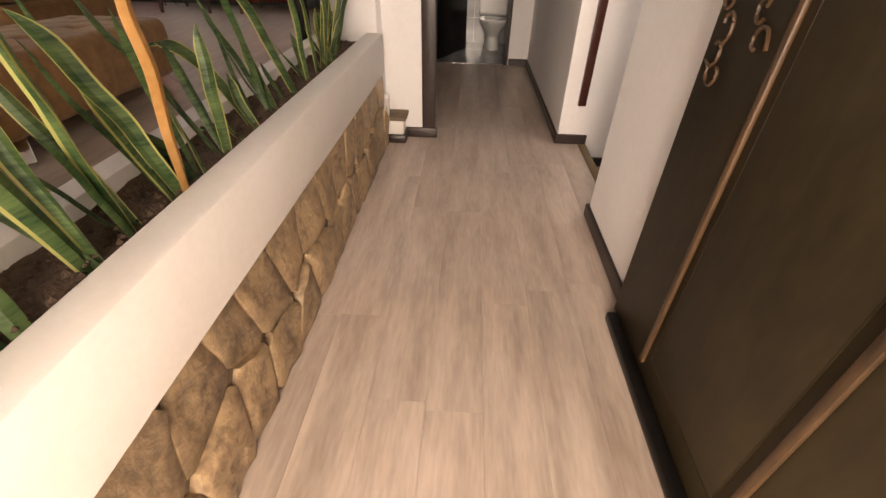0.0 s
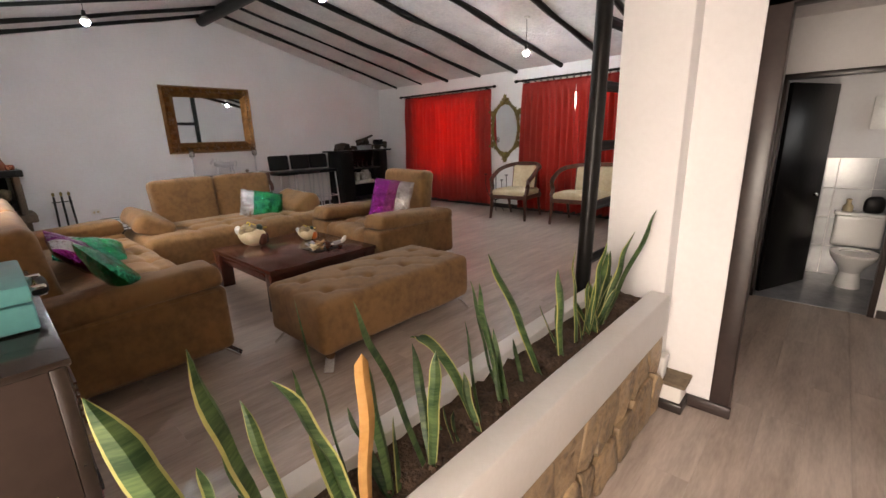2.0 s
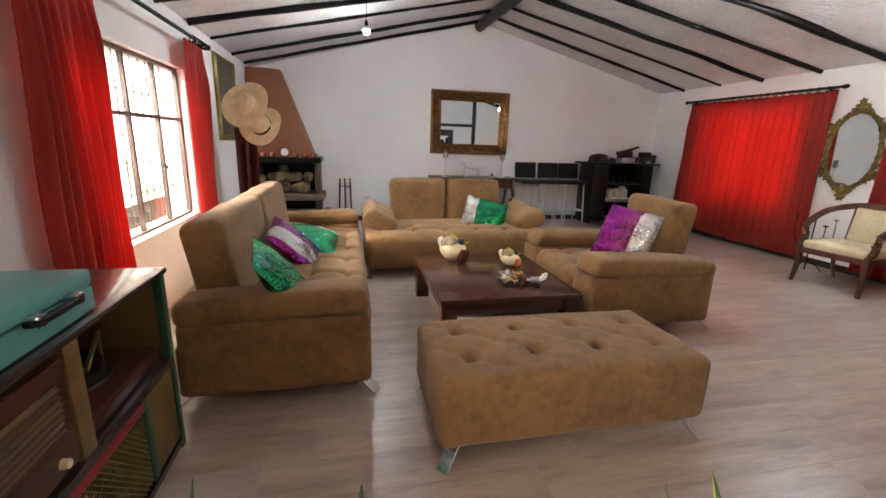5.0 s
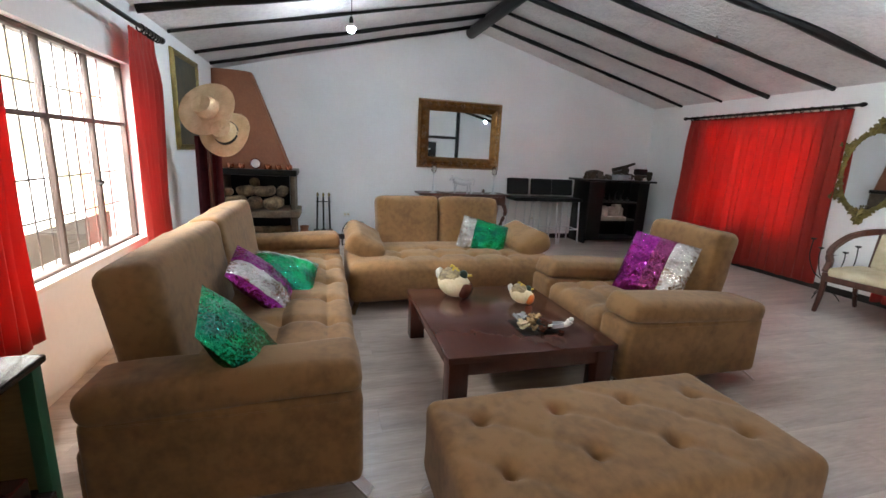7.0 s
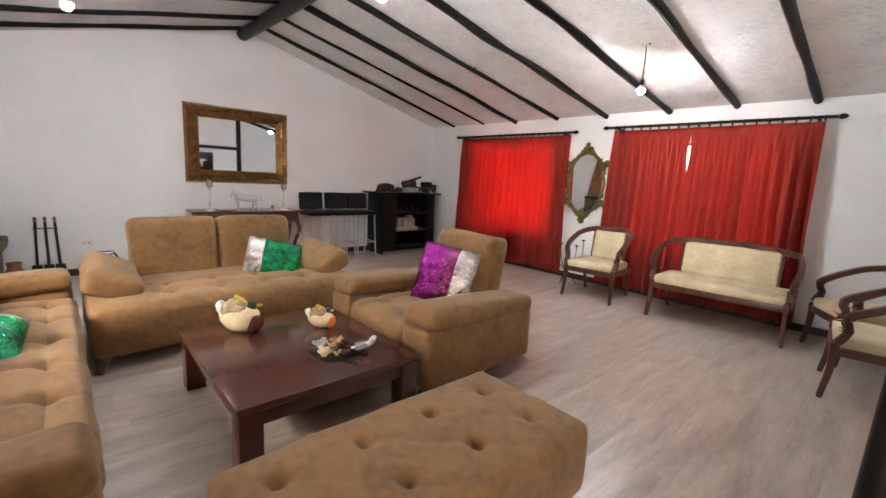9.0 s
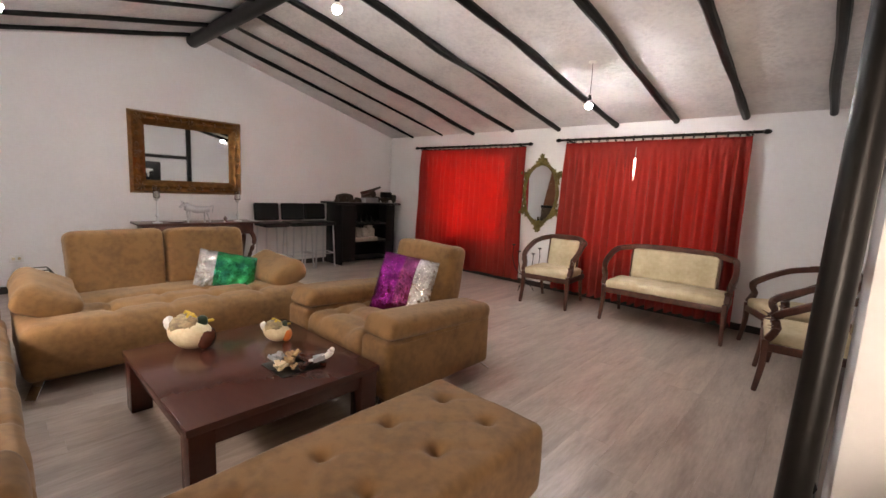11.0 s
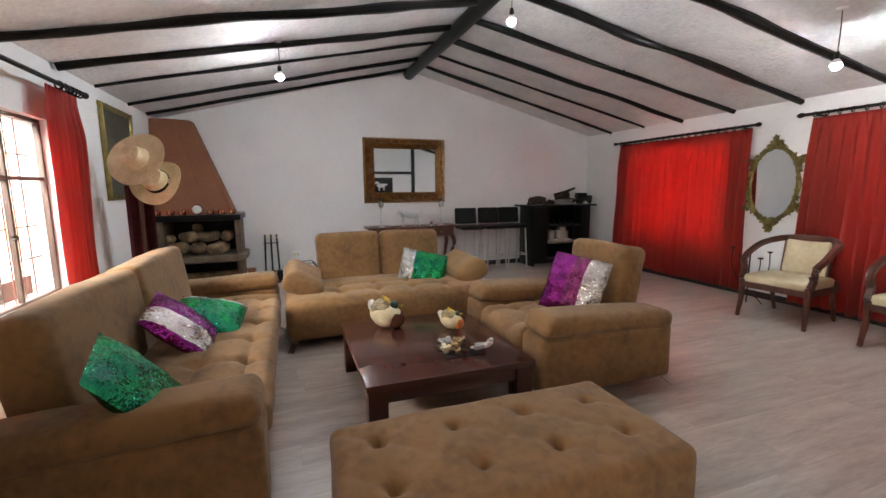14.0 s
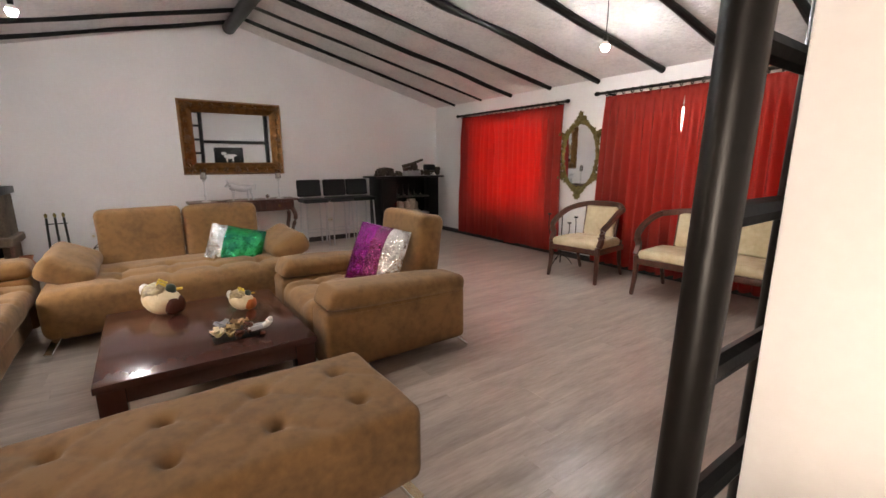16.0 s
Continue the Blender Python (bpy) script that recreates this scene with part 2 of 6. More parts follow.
def smooth_path(pts, steps=5):
    pts = [Vector(p) for p in pts]
    if len(pts) < 3:
        return pts
    out = []
    for i in range(len(pts) - 1):
        p0, p1, p2, p3 = pts[max(i - 1, 0)], pts[i], pts[i + 1], pts[min(i + 2, len(pts) - 1)]
        for s in range(steps):
            t = s / steps
            out.append(0.5 * (2 * p1 + (p2 - p0) * t + (2 * p0 - 5 * p1 + 4 * p2 - p3) * t * t + (3 * p1 - p0 - 3 * p2 + p3) * t ** 3))
    return out + [pts[-1]]


def sweep(pts, w, h=None, n=4, up=(0, 0, 1), steps=5, bm=None, taper=None, wobble=0.0):
    """A bar along a smooth path: n = 4 gives a rectangle w by h, more gives an ellipse."""
    made = bmesh.new()
    pts = smooth_path(pts, steps)
    h = h or w
    rings = []
    for i, p in enumerate(pts):
        d = (pts[min(i + 1, len(pts) - 1)] - pts[max(i - 1, 0)]).normalized()
        u = Vector(up)
        if abs(d.dot(u)) > 0.95:
            u = Vector((1, 0, 0)) if abs(d.x) < 0.9 else Vector((0, 1, 0))
        s = d.cross(u).normalized()
        u = s.cross(d).normalized()
        k = 1.0 if taper is None else taper[0] + (taper[1] - taper[0]) * i / (len(pts) - 1)
        if wobble:
            k *= 1 + wobble * noise.noise(p * 2.3)
            p = p + Vector((noise.noise(p * 1.3), noise.noise(p * 1.3 + Vector((9, 0, 0))), noise.noise(p * 1.3 + Vector((0, 9, 0))))) * wobble * w * 0.8
        ring = []
        for j in range(n):
            if n == 4:
                a, b = ((-1, -1), (1, -1), (1, 1), (-1, 1))[j]
            else:
                a, b = math.cos(2 * math.pi * j / n), math.sin(2 * math.pi * j / n)
            ring.append(made.verts.new(p + s * a * w / 2 * k + u * b * h / 2 * k))
        rings.append(ring)
    for r0, r1 in zip(rings, rings[1:]):
        for j in range(n):
            made.faces.new((r0[j], r0[(j + 1) % n], r1[(j + 1) % n], r1[j]))
    made.faces.new(rings[0][::-1]), made.faces.new(rings[-1])
    bmesh.ops.recalc_face_normals(made, faces=made.faces[:])
    if n == 4:
        bmesh.ops.bevel(made, geom=[e for e in made.edges if len(e.link_faces) == 2 and e.calc_face_angle(0) > 0.8], offset=min(w, h) * 0.15, segments=1, affect="EDGES")
    return merge(bm, made)


def lathe(profile, n=20, bm=None, at=(0, 0, 0)):
    made = bmesh.new()
    rings = []
    for r, z in profile:
        rings.append([made.verts.new((at[0] + r * math.cos(2 * math.pi * j / n), at[1] + r * math.sin(2 * math.pi * j / n), at[2] + z)) for j in range(n)])
    for r0, r1 in zip(rings, rings[1:]):
        for j in range(n):
            made.faces.new((r0[j], r0[(j + 1) % n], r1[(j + 1) % n], r1[j]))
    made.faces.new(rings[0][::-1]), made.faces.new(rings[-1])
    bmesh.ops.remove_doubles(made, verts=made.verts[:], dist=1e-5)
    bmesh.ops.recalc_face_normals(made, faces=made.faces[:])
    return merge(bm, made)


def soft(sx, sy, sz, r, n=(12, 12, 6), bulge=0.0, tufts=(), dent=0.03, wide=0.05, rough=0.0, seed=0.0, bm=None, creases=(), pull=0.18):
    """A rounded cushion block round the origin, with a swollen top, buttoned dents and slight unevenness."""
    made = bmesh.new()
    hx, hy, hz = sx / 2, sy / 2, sz / 2
    cache = {}

    def vert(p):
        key = (round(p[0], 5), round(p[1], 5), round(p[2], 5))
        if key not in cache:
            c = Vector((max(-hx + r, min(hx - r, p[0])), max(-hy + r, min(hy - r, p[1])), max(-hz + r, min(hz - r, p[2]))))
            d = Vector(p) - c
            q = c + d.normalized() * r if d.length > 1e-6 else Vector(p)
            top = max(0.0, p[2] / hz)
            q.z += bulge * top * (1 - (p[0] / hx) ** 2) * (1 - (p[1] / hy) ** 2)
            for tx, ty in tufts:
                q.z -= dent * top * math.exp(-((p[0] - tx) ** 2 + (p[1] - ty) ** 2) / wide ** 2)
            for ax, ay, bx, by in creases:
                f = max(0.0, min(1.0, ((p[0] - ax) * (bx - ax) + (p[1] - ay) * (by - ay)) / ((bx - ax) ** 2 + (by - ay) ** 2)))
                e2 = (p[0] - ax - f * (bx - ax)) ** 2 + (p[1] - ay - f * (by - ay)) ** 2
                q.z -= dent * pull * top * math.exp(-e2 / (wide * 0.6) ** 2)
            if rough:
                k = Vector(p) * 5 + Vector((seed, seed * 2, 0))
                q += Vector((noise.noise(k), noise.noise(k + Vector((7, 0, 0))), noise.noise(k + Vector((0, 7, 0))))) * rough
            cache[key] = made.verts.new(q)
        return cache[key]

    def lin(h, k):
        # extra rows near the rounded edge
        base = [-h + 2 * h * i / k for i in range(k + 1)]
        extra = [s * (h - r * f) for s in (-1, 1) for f in (0.25, 0.55, 1.0)]
        vals = sorted(base + [e for e in extra if min(abs(e - b) for b in base) > 0.15 * r])
        return vals

    X, Y, Z = lin(hx, n[0]), lin(hy, n[1]), lin(hz, n[2])
    for A, B, mk in ((X, Y, lambda a, b, s: (a, b, s * hz)), (X, Z, lambda a, b, s: (a, s * hy, b)), (Y, Z, lambda a, b, s: (s * hx, a, b))):
        for s in (-1, 1):
            for i in range(len(A) - 1):
                for j in range(len(B) - 1):
                    q = [vert(mk(A[i], B[j], s)), vert(mk(A[i + 1], B[j], s)), vert(mk(A[i + 1], B[j + 1], s)), vert(mk(A[i], B[j + 1], s))]
                    if len(set(q)) == 4:
                        made.faces.new(q)
    bmesh.ops.recalc_face_normals(made, faces=made.faces[:])
    return merge(bm, made)


def disc(r, z0, z1, n=20, bm=None, at=(0, 0)):
    return lathe([(r, z0), (r, z1)], n, bm, (at[0], at[1], 0))

# ---- structure: the raised living room has its floor at 0, the corridor lies lower ----
LOW = -0.466
XW, YN, YS = -7.06, 6.62, 0.04          # mirror wall, curtain wall, window wall
EAVE, RIDGE, YR = 2.17, 3.02, 3.33


def slab(name, boxes, material=None, bevel=0.0):
    bm = bmesh.new()
    for b in boxes:
        box(*b, bevel=bevel, bm=bm)
    return tagged(new(name, mesh_of(bm, name, material or WALL)), kind="structure")


slab("wall_west", [(XW - 0.2, XW, YS - 0.3, YN + 0.3, -0.2, 3.25)])
# window wall: opening -4.42 to -2.62, 0.565 to 1.76
slab("wall_south", [(XW, -4.42, YS - 0.22, YS, -0.2, 2.35), (-2.62, -0.83, YS - 0.22, YS, -0.2, 2.35),
                    (-4.42, -2.62, YS - 0.22, YS, -0.2, 0.565), (-4.42, -2.62, YS - 0.22, YS, 1.76, 2.35)])
slab("wall_north", [(XW, -5.95, YN, YN + 0.2, -0.2, 2.35), (-4.45, -3.3, YN, YN + 0.2, -0.2, 2.35), (-1.8, -0.36, YN, YN + 0.2, -0.2, 2.35),
                    (-5.95, -4.45, YN, YN + 0.2, -0.2, 0.55), (-5.95, -4.45, YN, YN + 0.2, 1.8, 2.35),
                    (-3.3, -1.8, YN, YN + 0.2, -0.2, 0.55), (-3.3, -1.8, YN, YN + 0.2, 1.8, 2.35)])
# pillar at the planter's end and the wall between corridor and room behind it
slab("pillar", [(-0.80, -0.44, 3.2, 3.58, -0.2, 3.2)], bevel=0.012)
slab("wall_partition", [(-0.52, -0.17, 3.36, 3.56, LOW - 0.1, 3.1), (-0.52, -0.36, 3.56, YN, LOW - 0.1, 3.1)], bevel=0.006)
slab("wall_east", [(0.888, 1.10, -1.4, 2.27, LOW - 0.1, 3.1), (0.87, 1.09, 3.34, 5.92, LOW - 0.1, 3.1),
                   (1.09, 2.6, 3.36, 3.5, LOW - 0.4, 3.1), (1.10, 2.6, 2.1, 2.27, LOW - 0.4, 3.1), (2.5, 2.6, 2.27, 3.36, LOW - 0.4, 3.1)])
slab("wall_entrance", [(-0.83, -0.28, -1.6, -1.4, LOW - 0.1, 3.1), (-0.28, 0.80, -1.6, -1.4, 1.7, 3.1), (0.80, 1.1, -1.6, -1.4, LOW - 0.1, 3.1),
                       (-0.98, -0.83, -1.6, YS, LOW - 0.1, 3.1)])
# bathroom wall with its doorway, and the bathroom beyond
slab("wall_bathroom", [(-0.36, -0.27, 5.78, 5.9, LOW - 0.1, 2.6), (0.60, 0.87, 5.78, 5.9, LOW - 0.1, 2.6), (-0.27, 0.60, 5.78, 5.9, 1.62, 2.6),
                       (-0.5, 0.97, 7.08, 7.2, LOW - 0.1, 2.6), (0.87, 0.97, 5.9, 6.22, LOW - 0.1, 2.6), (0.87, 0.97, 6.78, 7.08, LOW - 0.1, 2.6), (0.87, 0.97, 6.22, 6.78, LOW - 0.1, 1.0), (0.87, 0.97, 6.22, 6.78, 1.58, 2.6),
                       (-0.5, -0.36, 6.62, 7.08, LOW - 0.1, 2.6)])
slab("wall_header", [(-0.17, 0.87, 3.40, 3.54, 1.84, 3.1), (0.888, 1.1, 2.27, 3.34, 1.75, 3.1)])

# gable ceiling, one mesh
bm = bmesh.new()
for sgn, ye in ((-1, YS - 0.05), (1, YN + 0.05)):
    v = []
    for z in (0, 0.12):
        for x in (XW - 0.1, 1.2):
            for y, zz in ((YR, RIDGE), (ye, EAVE - 0.012)):
                v.append(bm.verts.new((x, y, zz + z)))
    for f in ((0, 1, 3, 2), (4, 6, 7, 5), (0, 4, 5, 1), (2, 3, 7, 6), (1, 5, 7, 3), (0, 2, 6, 4)):
        bm.faces.new([v[i] for i in f])
bmesh.ops.recalc_face_normals(bm, faces=bm.faces[:])
tagged(new("ceiling", mesh_of(bm, "ceiling", CEIL)), kind="structure")
slab("ceiling_corridor", [(-0.5, 0.9, 3.54, 7.2, 2.12, 2.2), (-1.0, 2.6, -1.6, YS - 0.2, 2.5, 2.6), (0.9, 2.6, 2.2, 3.5, 2.5, 2.6), (1.1, 1.3, -1.6, 2.3, 2.5, 2.6)], CEIL)

# sub-floors
slab("floor_base", [(XW, -0.5, YS, YN, -0.2, -0.012)], JOINT)
slab("floor_base_corridor", [(-0.6, 1.085, -1.6, 5.8, LOW - 0.2, LOW - 0.012), (1.085, 2.6, 2.2, 3.4, LOW - 0.4, LOW - 0.185)], JOINT)
slab("bathroom_floor", [(-0.5, 0.9, 5.8, 7.1, LOW - 0.2, LOW + 0.004)], TILE)

# skirting boards
def skirt(name, segs):
    bm = bmesh.new()
    for s in segs:
        box(*s, bevel=0.006, bm=bm, seg=1)
    return tagged(new(name, mesh_of(bm, name, SKIRT)), kind="structure")


skirt("baseboard", [(XW, XW + 0.016, YS, YN, 0, 0.075), (XW, -0.52, YN - 0.016, YN, 0, 0.075), (-0.54, -0.52, 3.6, YN, 0, 0.075)])
skirt("baseboard_corridor", [(0.852, 0.87, 3.32, 5.78, LOW, LOW + 0.075), (0.852, 1.09, 3.322, 3.34, LOW, LOW + 0.075), (0.868, 0.888, -1.4, 2.29, LOW, LOW + 0.075),
                             (0.64, 0.87, 5.762, 5.78, LOW, LOW + 0.075), (1.09, 2.5, 3.34, 3.36, LOW - 0.185, LOW - 0.11), (-0.36, -0.345, 3.6, 5.78, LOW, LOW + 0.075), (0.868, 1.10, 2.27, 2.288, LOW, LOW + 0.075)])
slab("stair_nosing", [(1.03, 1.09, 2.27, 3.34, LOW - 0.05, LOW + 0.006)], RADIOWOOD, 0.006)

# rafters: uneven black logs under both slopes, and the ridge log
# x at the ridge, x at the eave, thickness: they lean towards the mirror wall as they rise
rafters_north = [(-6.56, -6.47, 0.045), (-6.05, -5.78, 0.033), (-5.46, -5.12, 0.058), (-4.84, -4.41, 0.062), (-4.12, -3.70, 0.070), (-3.36, -2.95, 0.072),
                 (-2.53, -2.30, 0.075), (-1.74, -1.67, 0.078), (-1.05, -1.02, 0.078)]
rafters_south = [(-6.82, -6.60, 0.042), (-6.28, -6.01, 0.046), (-5.65, -5.21, 0.034), (-5.11, -4.57, 0.056), (-4.42, -3.92, 0.068), (-3.72, -3.28, 0.068),
                 (-3.05, -2.65, 0.072), (-2.35, -2.02, 0.075), (-1.68, -1.42, 0.078), (-1.02, -0.90, 0.078), (-0.35, -0.30, 0.078), (0.35, 0.38, 0.078)]
for ye, rafters in ((YN, rafters_north), (YS, rafters_south)):
    for x, xe, d in rafters:
        a = Vector((x, YR + (0.06 if ye > YR else -0.06), RIDGE - 0.035 - d * 0.4))
        b = Vector((xe, ye + (-0.02 if ye > YR else 0.02), EAVE - d * 0.4 + 0.005))
        pts = [a.lerp(b, k / 6) for k in range(7)]
        bm = sweep(pts, d, n=9, steps=5, wobble=0.33, taper=(1.12, 0.88))
        tagged(new("rafter", mesh_of(bm, "rafter", BLACKWOOD)), "round black-painted timber rafter under white ceiling", "rafter", "roof rafters", "structure")
bm = sweep([(XW + 0.14, YR - 0.03, 2.925), (-5, YR, 2.935), (-3, YR - 0.02, 2.94), (-1, YR, 2.94), (1.1, YR, 2.94)], 0.155, n=12, steps=5, wobble=0.08)
tagged(new("ridge_beam", mesh_of(bm, "ridge_beam", BLACKWOOD)), "thick round black-painted timber ridge beam", "beam", "", "structure")

# black doorway frame beside the pillar
door = thing("corridor_door_frame", "black timber door frame at the corridor opening", "door frame", kind="structure")
part("jamb", box(-0.17, -0.07, 3.36, 3.46, LOW, 1.84, 0.005), SKIRT, door)
part("lintel", box(-0.17, 0.88, 3.36, 3.46, 1.76, 1.86, 0.005), SKIRT, door)
base = thing("pillar_skirting", "dark skirting with broken plaster and stepped base", "skirting", kind="structure")
part("skirting", box(-0.44, -0.28, 3.20, 3.36, LOW, LOW + 0.06, 0.006), SKIRT, base)
part("plaster_step", box(-0.44, -0.295, 3.215, 3.36, LOW + 0.06, LOW + 0.175, 0.012), RIM, base)
part("broken_ledge", moved(soft(0.165, 0.165, 0.025, 0.010, (6, 6, 2), rough=0.014), pose(-0.36, 3.28, LOW + 0.188)), MORTAR, base)
part("skirting_end", box(-0.30, -0.055, 3.335, 3.36, LOW, LOW + 0.075, 0.006), SKIRT, base)
part("broken_plaster", moved(soft(0.05, 0.09, 0.15, 0.012, (5, 5, 6), rough=0.012, seed=3), pose(-0.425, 3.25, LOW + 0.265)), RIM, base)

# bathroom door, open inwards
bd = thing("bathroom_door", "dark wooden bathroom door standing open inwards", "door", kind="structure")
for nm, b in (("jamb", (-0.30, -0.255, 5.755, 5.9, LOW, 1.66)), ("jamb", (0.585, 0.63, 5.755, 5.9, LOW, 1.66)), ("lintel", (-0.30, 0.63, 5.755, 5.9, 1.615, 1.66))):
    part(nm, box(*b, 0.004), SKIRT, bd)
leaf = part("leaf", moved(box(0, 0.78, -0.02, 0.02, LOW + 0.01, 1.60, 0.004), pose(-0.24, 5.93, 0, 0, 0, 66)), BLACKWOOD, bd)
part("handle", moved(lathe([(0.0, 0), (0.02, 0.005), (0.024, 0.03), (0.0, 0.045)], 12), pose(0.05, 6.54, 0.5, 0, 66, -24)), CHROME, leaf)

# ---- planter between corridor and living room ----
planter = thing("planter", "long white-rimmed planter faced with rough brown stone", "planter")
Y0, Y1 = -1.4, 3.2
part("wall", box(-0.50, -0.435, Y0, Y1, LOW, 0.04), MORTAR, planter, "mortar core of the stone facing")
part("rim", box(-0.52, -0.408, Y0, Y1, 0.04, 0.29, 0.014), RIM, planter, "white painted plaster rim")
part("inner_rim", box(-0.835, -0.745, Y0, Y1, -0.2, 0.29, 0.012), RIM, planter, "white painted plaster rim")
bm = bmesh.new()
nx, ny = 8, 110
grid = [[bm.verts.new((-0.75 + 0.24 * i / nx, Y0 + (Y1 - Y0) * j / ny, 0.225 + 0.02 * (1 - i / nx) + 0.024 * noise.noise(Vector((i * 0.9, j * 0.75, 0))) + 0.014 * noise.noise(Vector((i * 2.9, j * 2.75, 4))))) for j in range(ny + 1)] for i in range(nx + 1)]
for i in range(nx):
    for j in range(ny):
        bm.faces.new((grid[i][j], grid[i + 1][j], grid[i + 1][j + 1], grid[i][j + 1]))
part("soil", bm, SOIL, planter, "dry crumbly brown soil")
ROWS_N = 2
rnd = random.Random(4)
cols = 21
corner = {}
for i in range(cols + 1):
    for j in range(ROWS_N + 1):
        y = Y0 + (Y1 - Y0) * i / cols + (rnd.uniform(-0.075, 0.075) if 0 < i < cols else 0)
        z = LOW + (0.05 - LOW) * j / ROWS_N + (rnd.uniform(-0.07, 0.07) if 0 < j < ROWS_N else 0)
        corner[i, j] = Vector((0, y, z))
for i in range(cols):
    for j in range(ROWS_N):
        q = [corner[i, j], corner[i + 1, j], corner[i + 1, j + 1], corner[i, j + 1]]
        c = sum(q, Vector()) / 4
        ring = []
        for k in range(4):
            a, b = q[k], q[(k + 1) % 4]
            for f in (0.12, 0.5, 0.88):
                p = a.lerp(b, f)
                ring.append(c + (p - c) * rnd.uniform(0.985, 1.01))
        bm = bmesh.new()
        out = rnd.uniform(0.0, 0.008) + (0.018 if j == 0 else 0)
        levels = [(1.0, -0.2), (0.985, 0.75), (0.9, 0.97), (0.55, 1.0), (0.22, 1.0)]
        rings = []
        for f, g in levels:
            ring_v = []
            for p in ring:
                y, z = c.y + (p.y - c.y) * f, max(LOW, c.z + (p.z - c.z) * f)
                lump = 0.02 * noise.noise(Vector((y * 9, z * 9, i + j * 3.1))) + 0.006 * noise.noise(Vector((y * 31, z * 31, i)))
                ring_v.append(bm.verts.new((-0.437 + (out + 0.012) * g + lump * (1 if f < 1 else 0), y, z)))
            rings.append(ring_v)
        mp = bm.verts.new((-0.437 + out + 0.014, c.y, c.z))
        for r0, r1 in zip(rings, rings[1:]):
            for k in range(12):
                bm.faces.new((r0[k], r0[(k + 1) % 12], r1[(k + 1) % 12], r1[k]))
        for k in range(12):
            bm.faces.new((rings[-1][k], rings[-1][(k + 1) % 12], mp))
        bmesh.ops.recalc_face_normals(bm, faces=bm.faces[:])
        part("stone", bm, STONE, planter)

# crumbs of soil and gravel, too many to count
verts, faces = [], []
for k in range(420):
    cx, cy, r = rnd.uniform(-0.735, -0.53), rnd.uniform(0.2, 3.15), rnd.uniform(0.005, 0.014)
    b0 = len(verts)
    for dx, dy, dz in ((1, 0, 0), (-1, 0, 0), (0, 1, 0), (0, -1, 0), (0, 0, 1), (0, 0, -1)):
        q = r * rnd.uniform(0.7, 1.25)
        verts.append((cx + dx * q, cy + dy * q, 0.247 + dz * q * 0.8))
    for a, b, c in ((0, 2, 4), (2, 1, 4), (1, 3, 4), (3, 0, 4), (2, 0, 5), (1, 2, 5), (3, 1, 5), (0, 3, 5)):
        faces.append((b0 + a, b0 + b, b0 + c))
me = bpy.data.meshes.new("gravel")
me.from_pydata(verts, [], faces)
me.materials.append(SOIL)
crumbs = new("gravel", me)
crumbs.parent = planter
tagged(crumbs, kind="stuff")


# ---- seating ----
def foot(x, y, dx, dy):
    """A curved chrome strap foot that runs from under the corner (x, y) outwards to the floor."""
    return sweep([(x - dx * 0.10, y - dy * 0.10, 0.115), (x - dx * 0.02, y - dy * 0.02, 0.098), (x + dx * 0.045, y + dy * 0.045, 0.05), (x + dx * 0.10, y + dy * 0.10, 0.008)], 0.055, 0.014, steps=4)


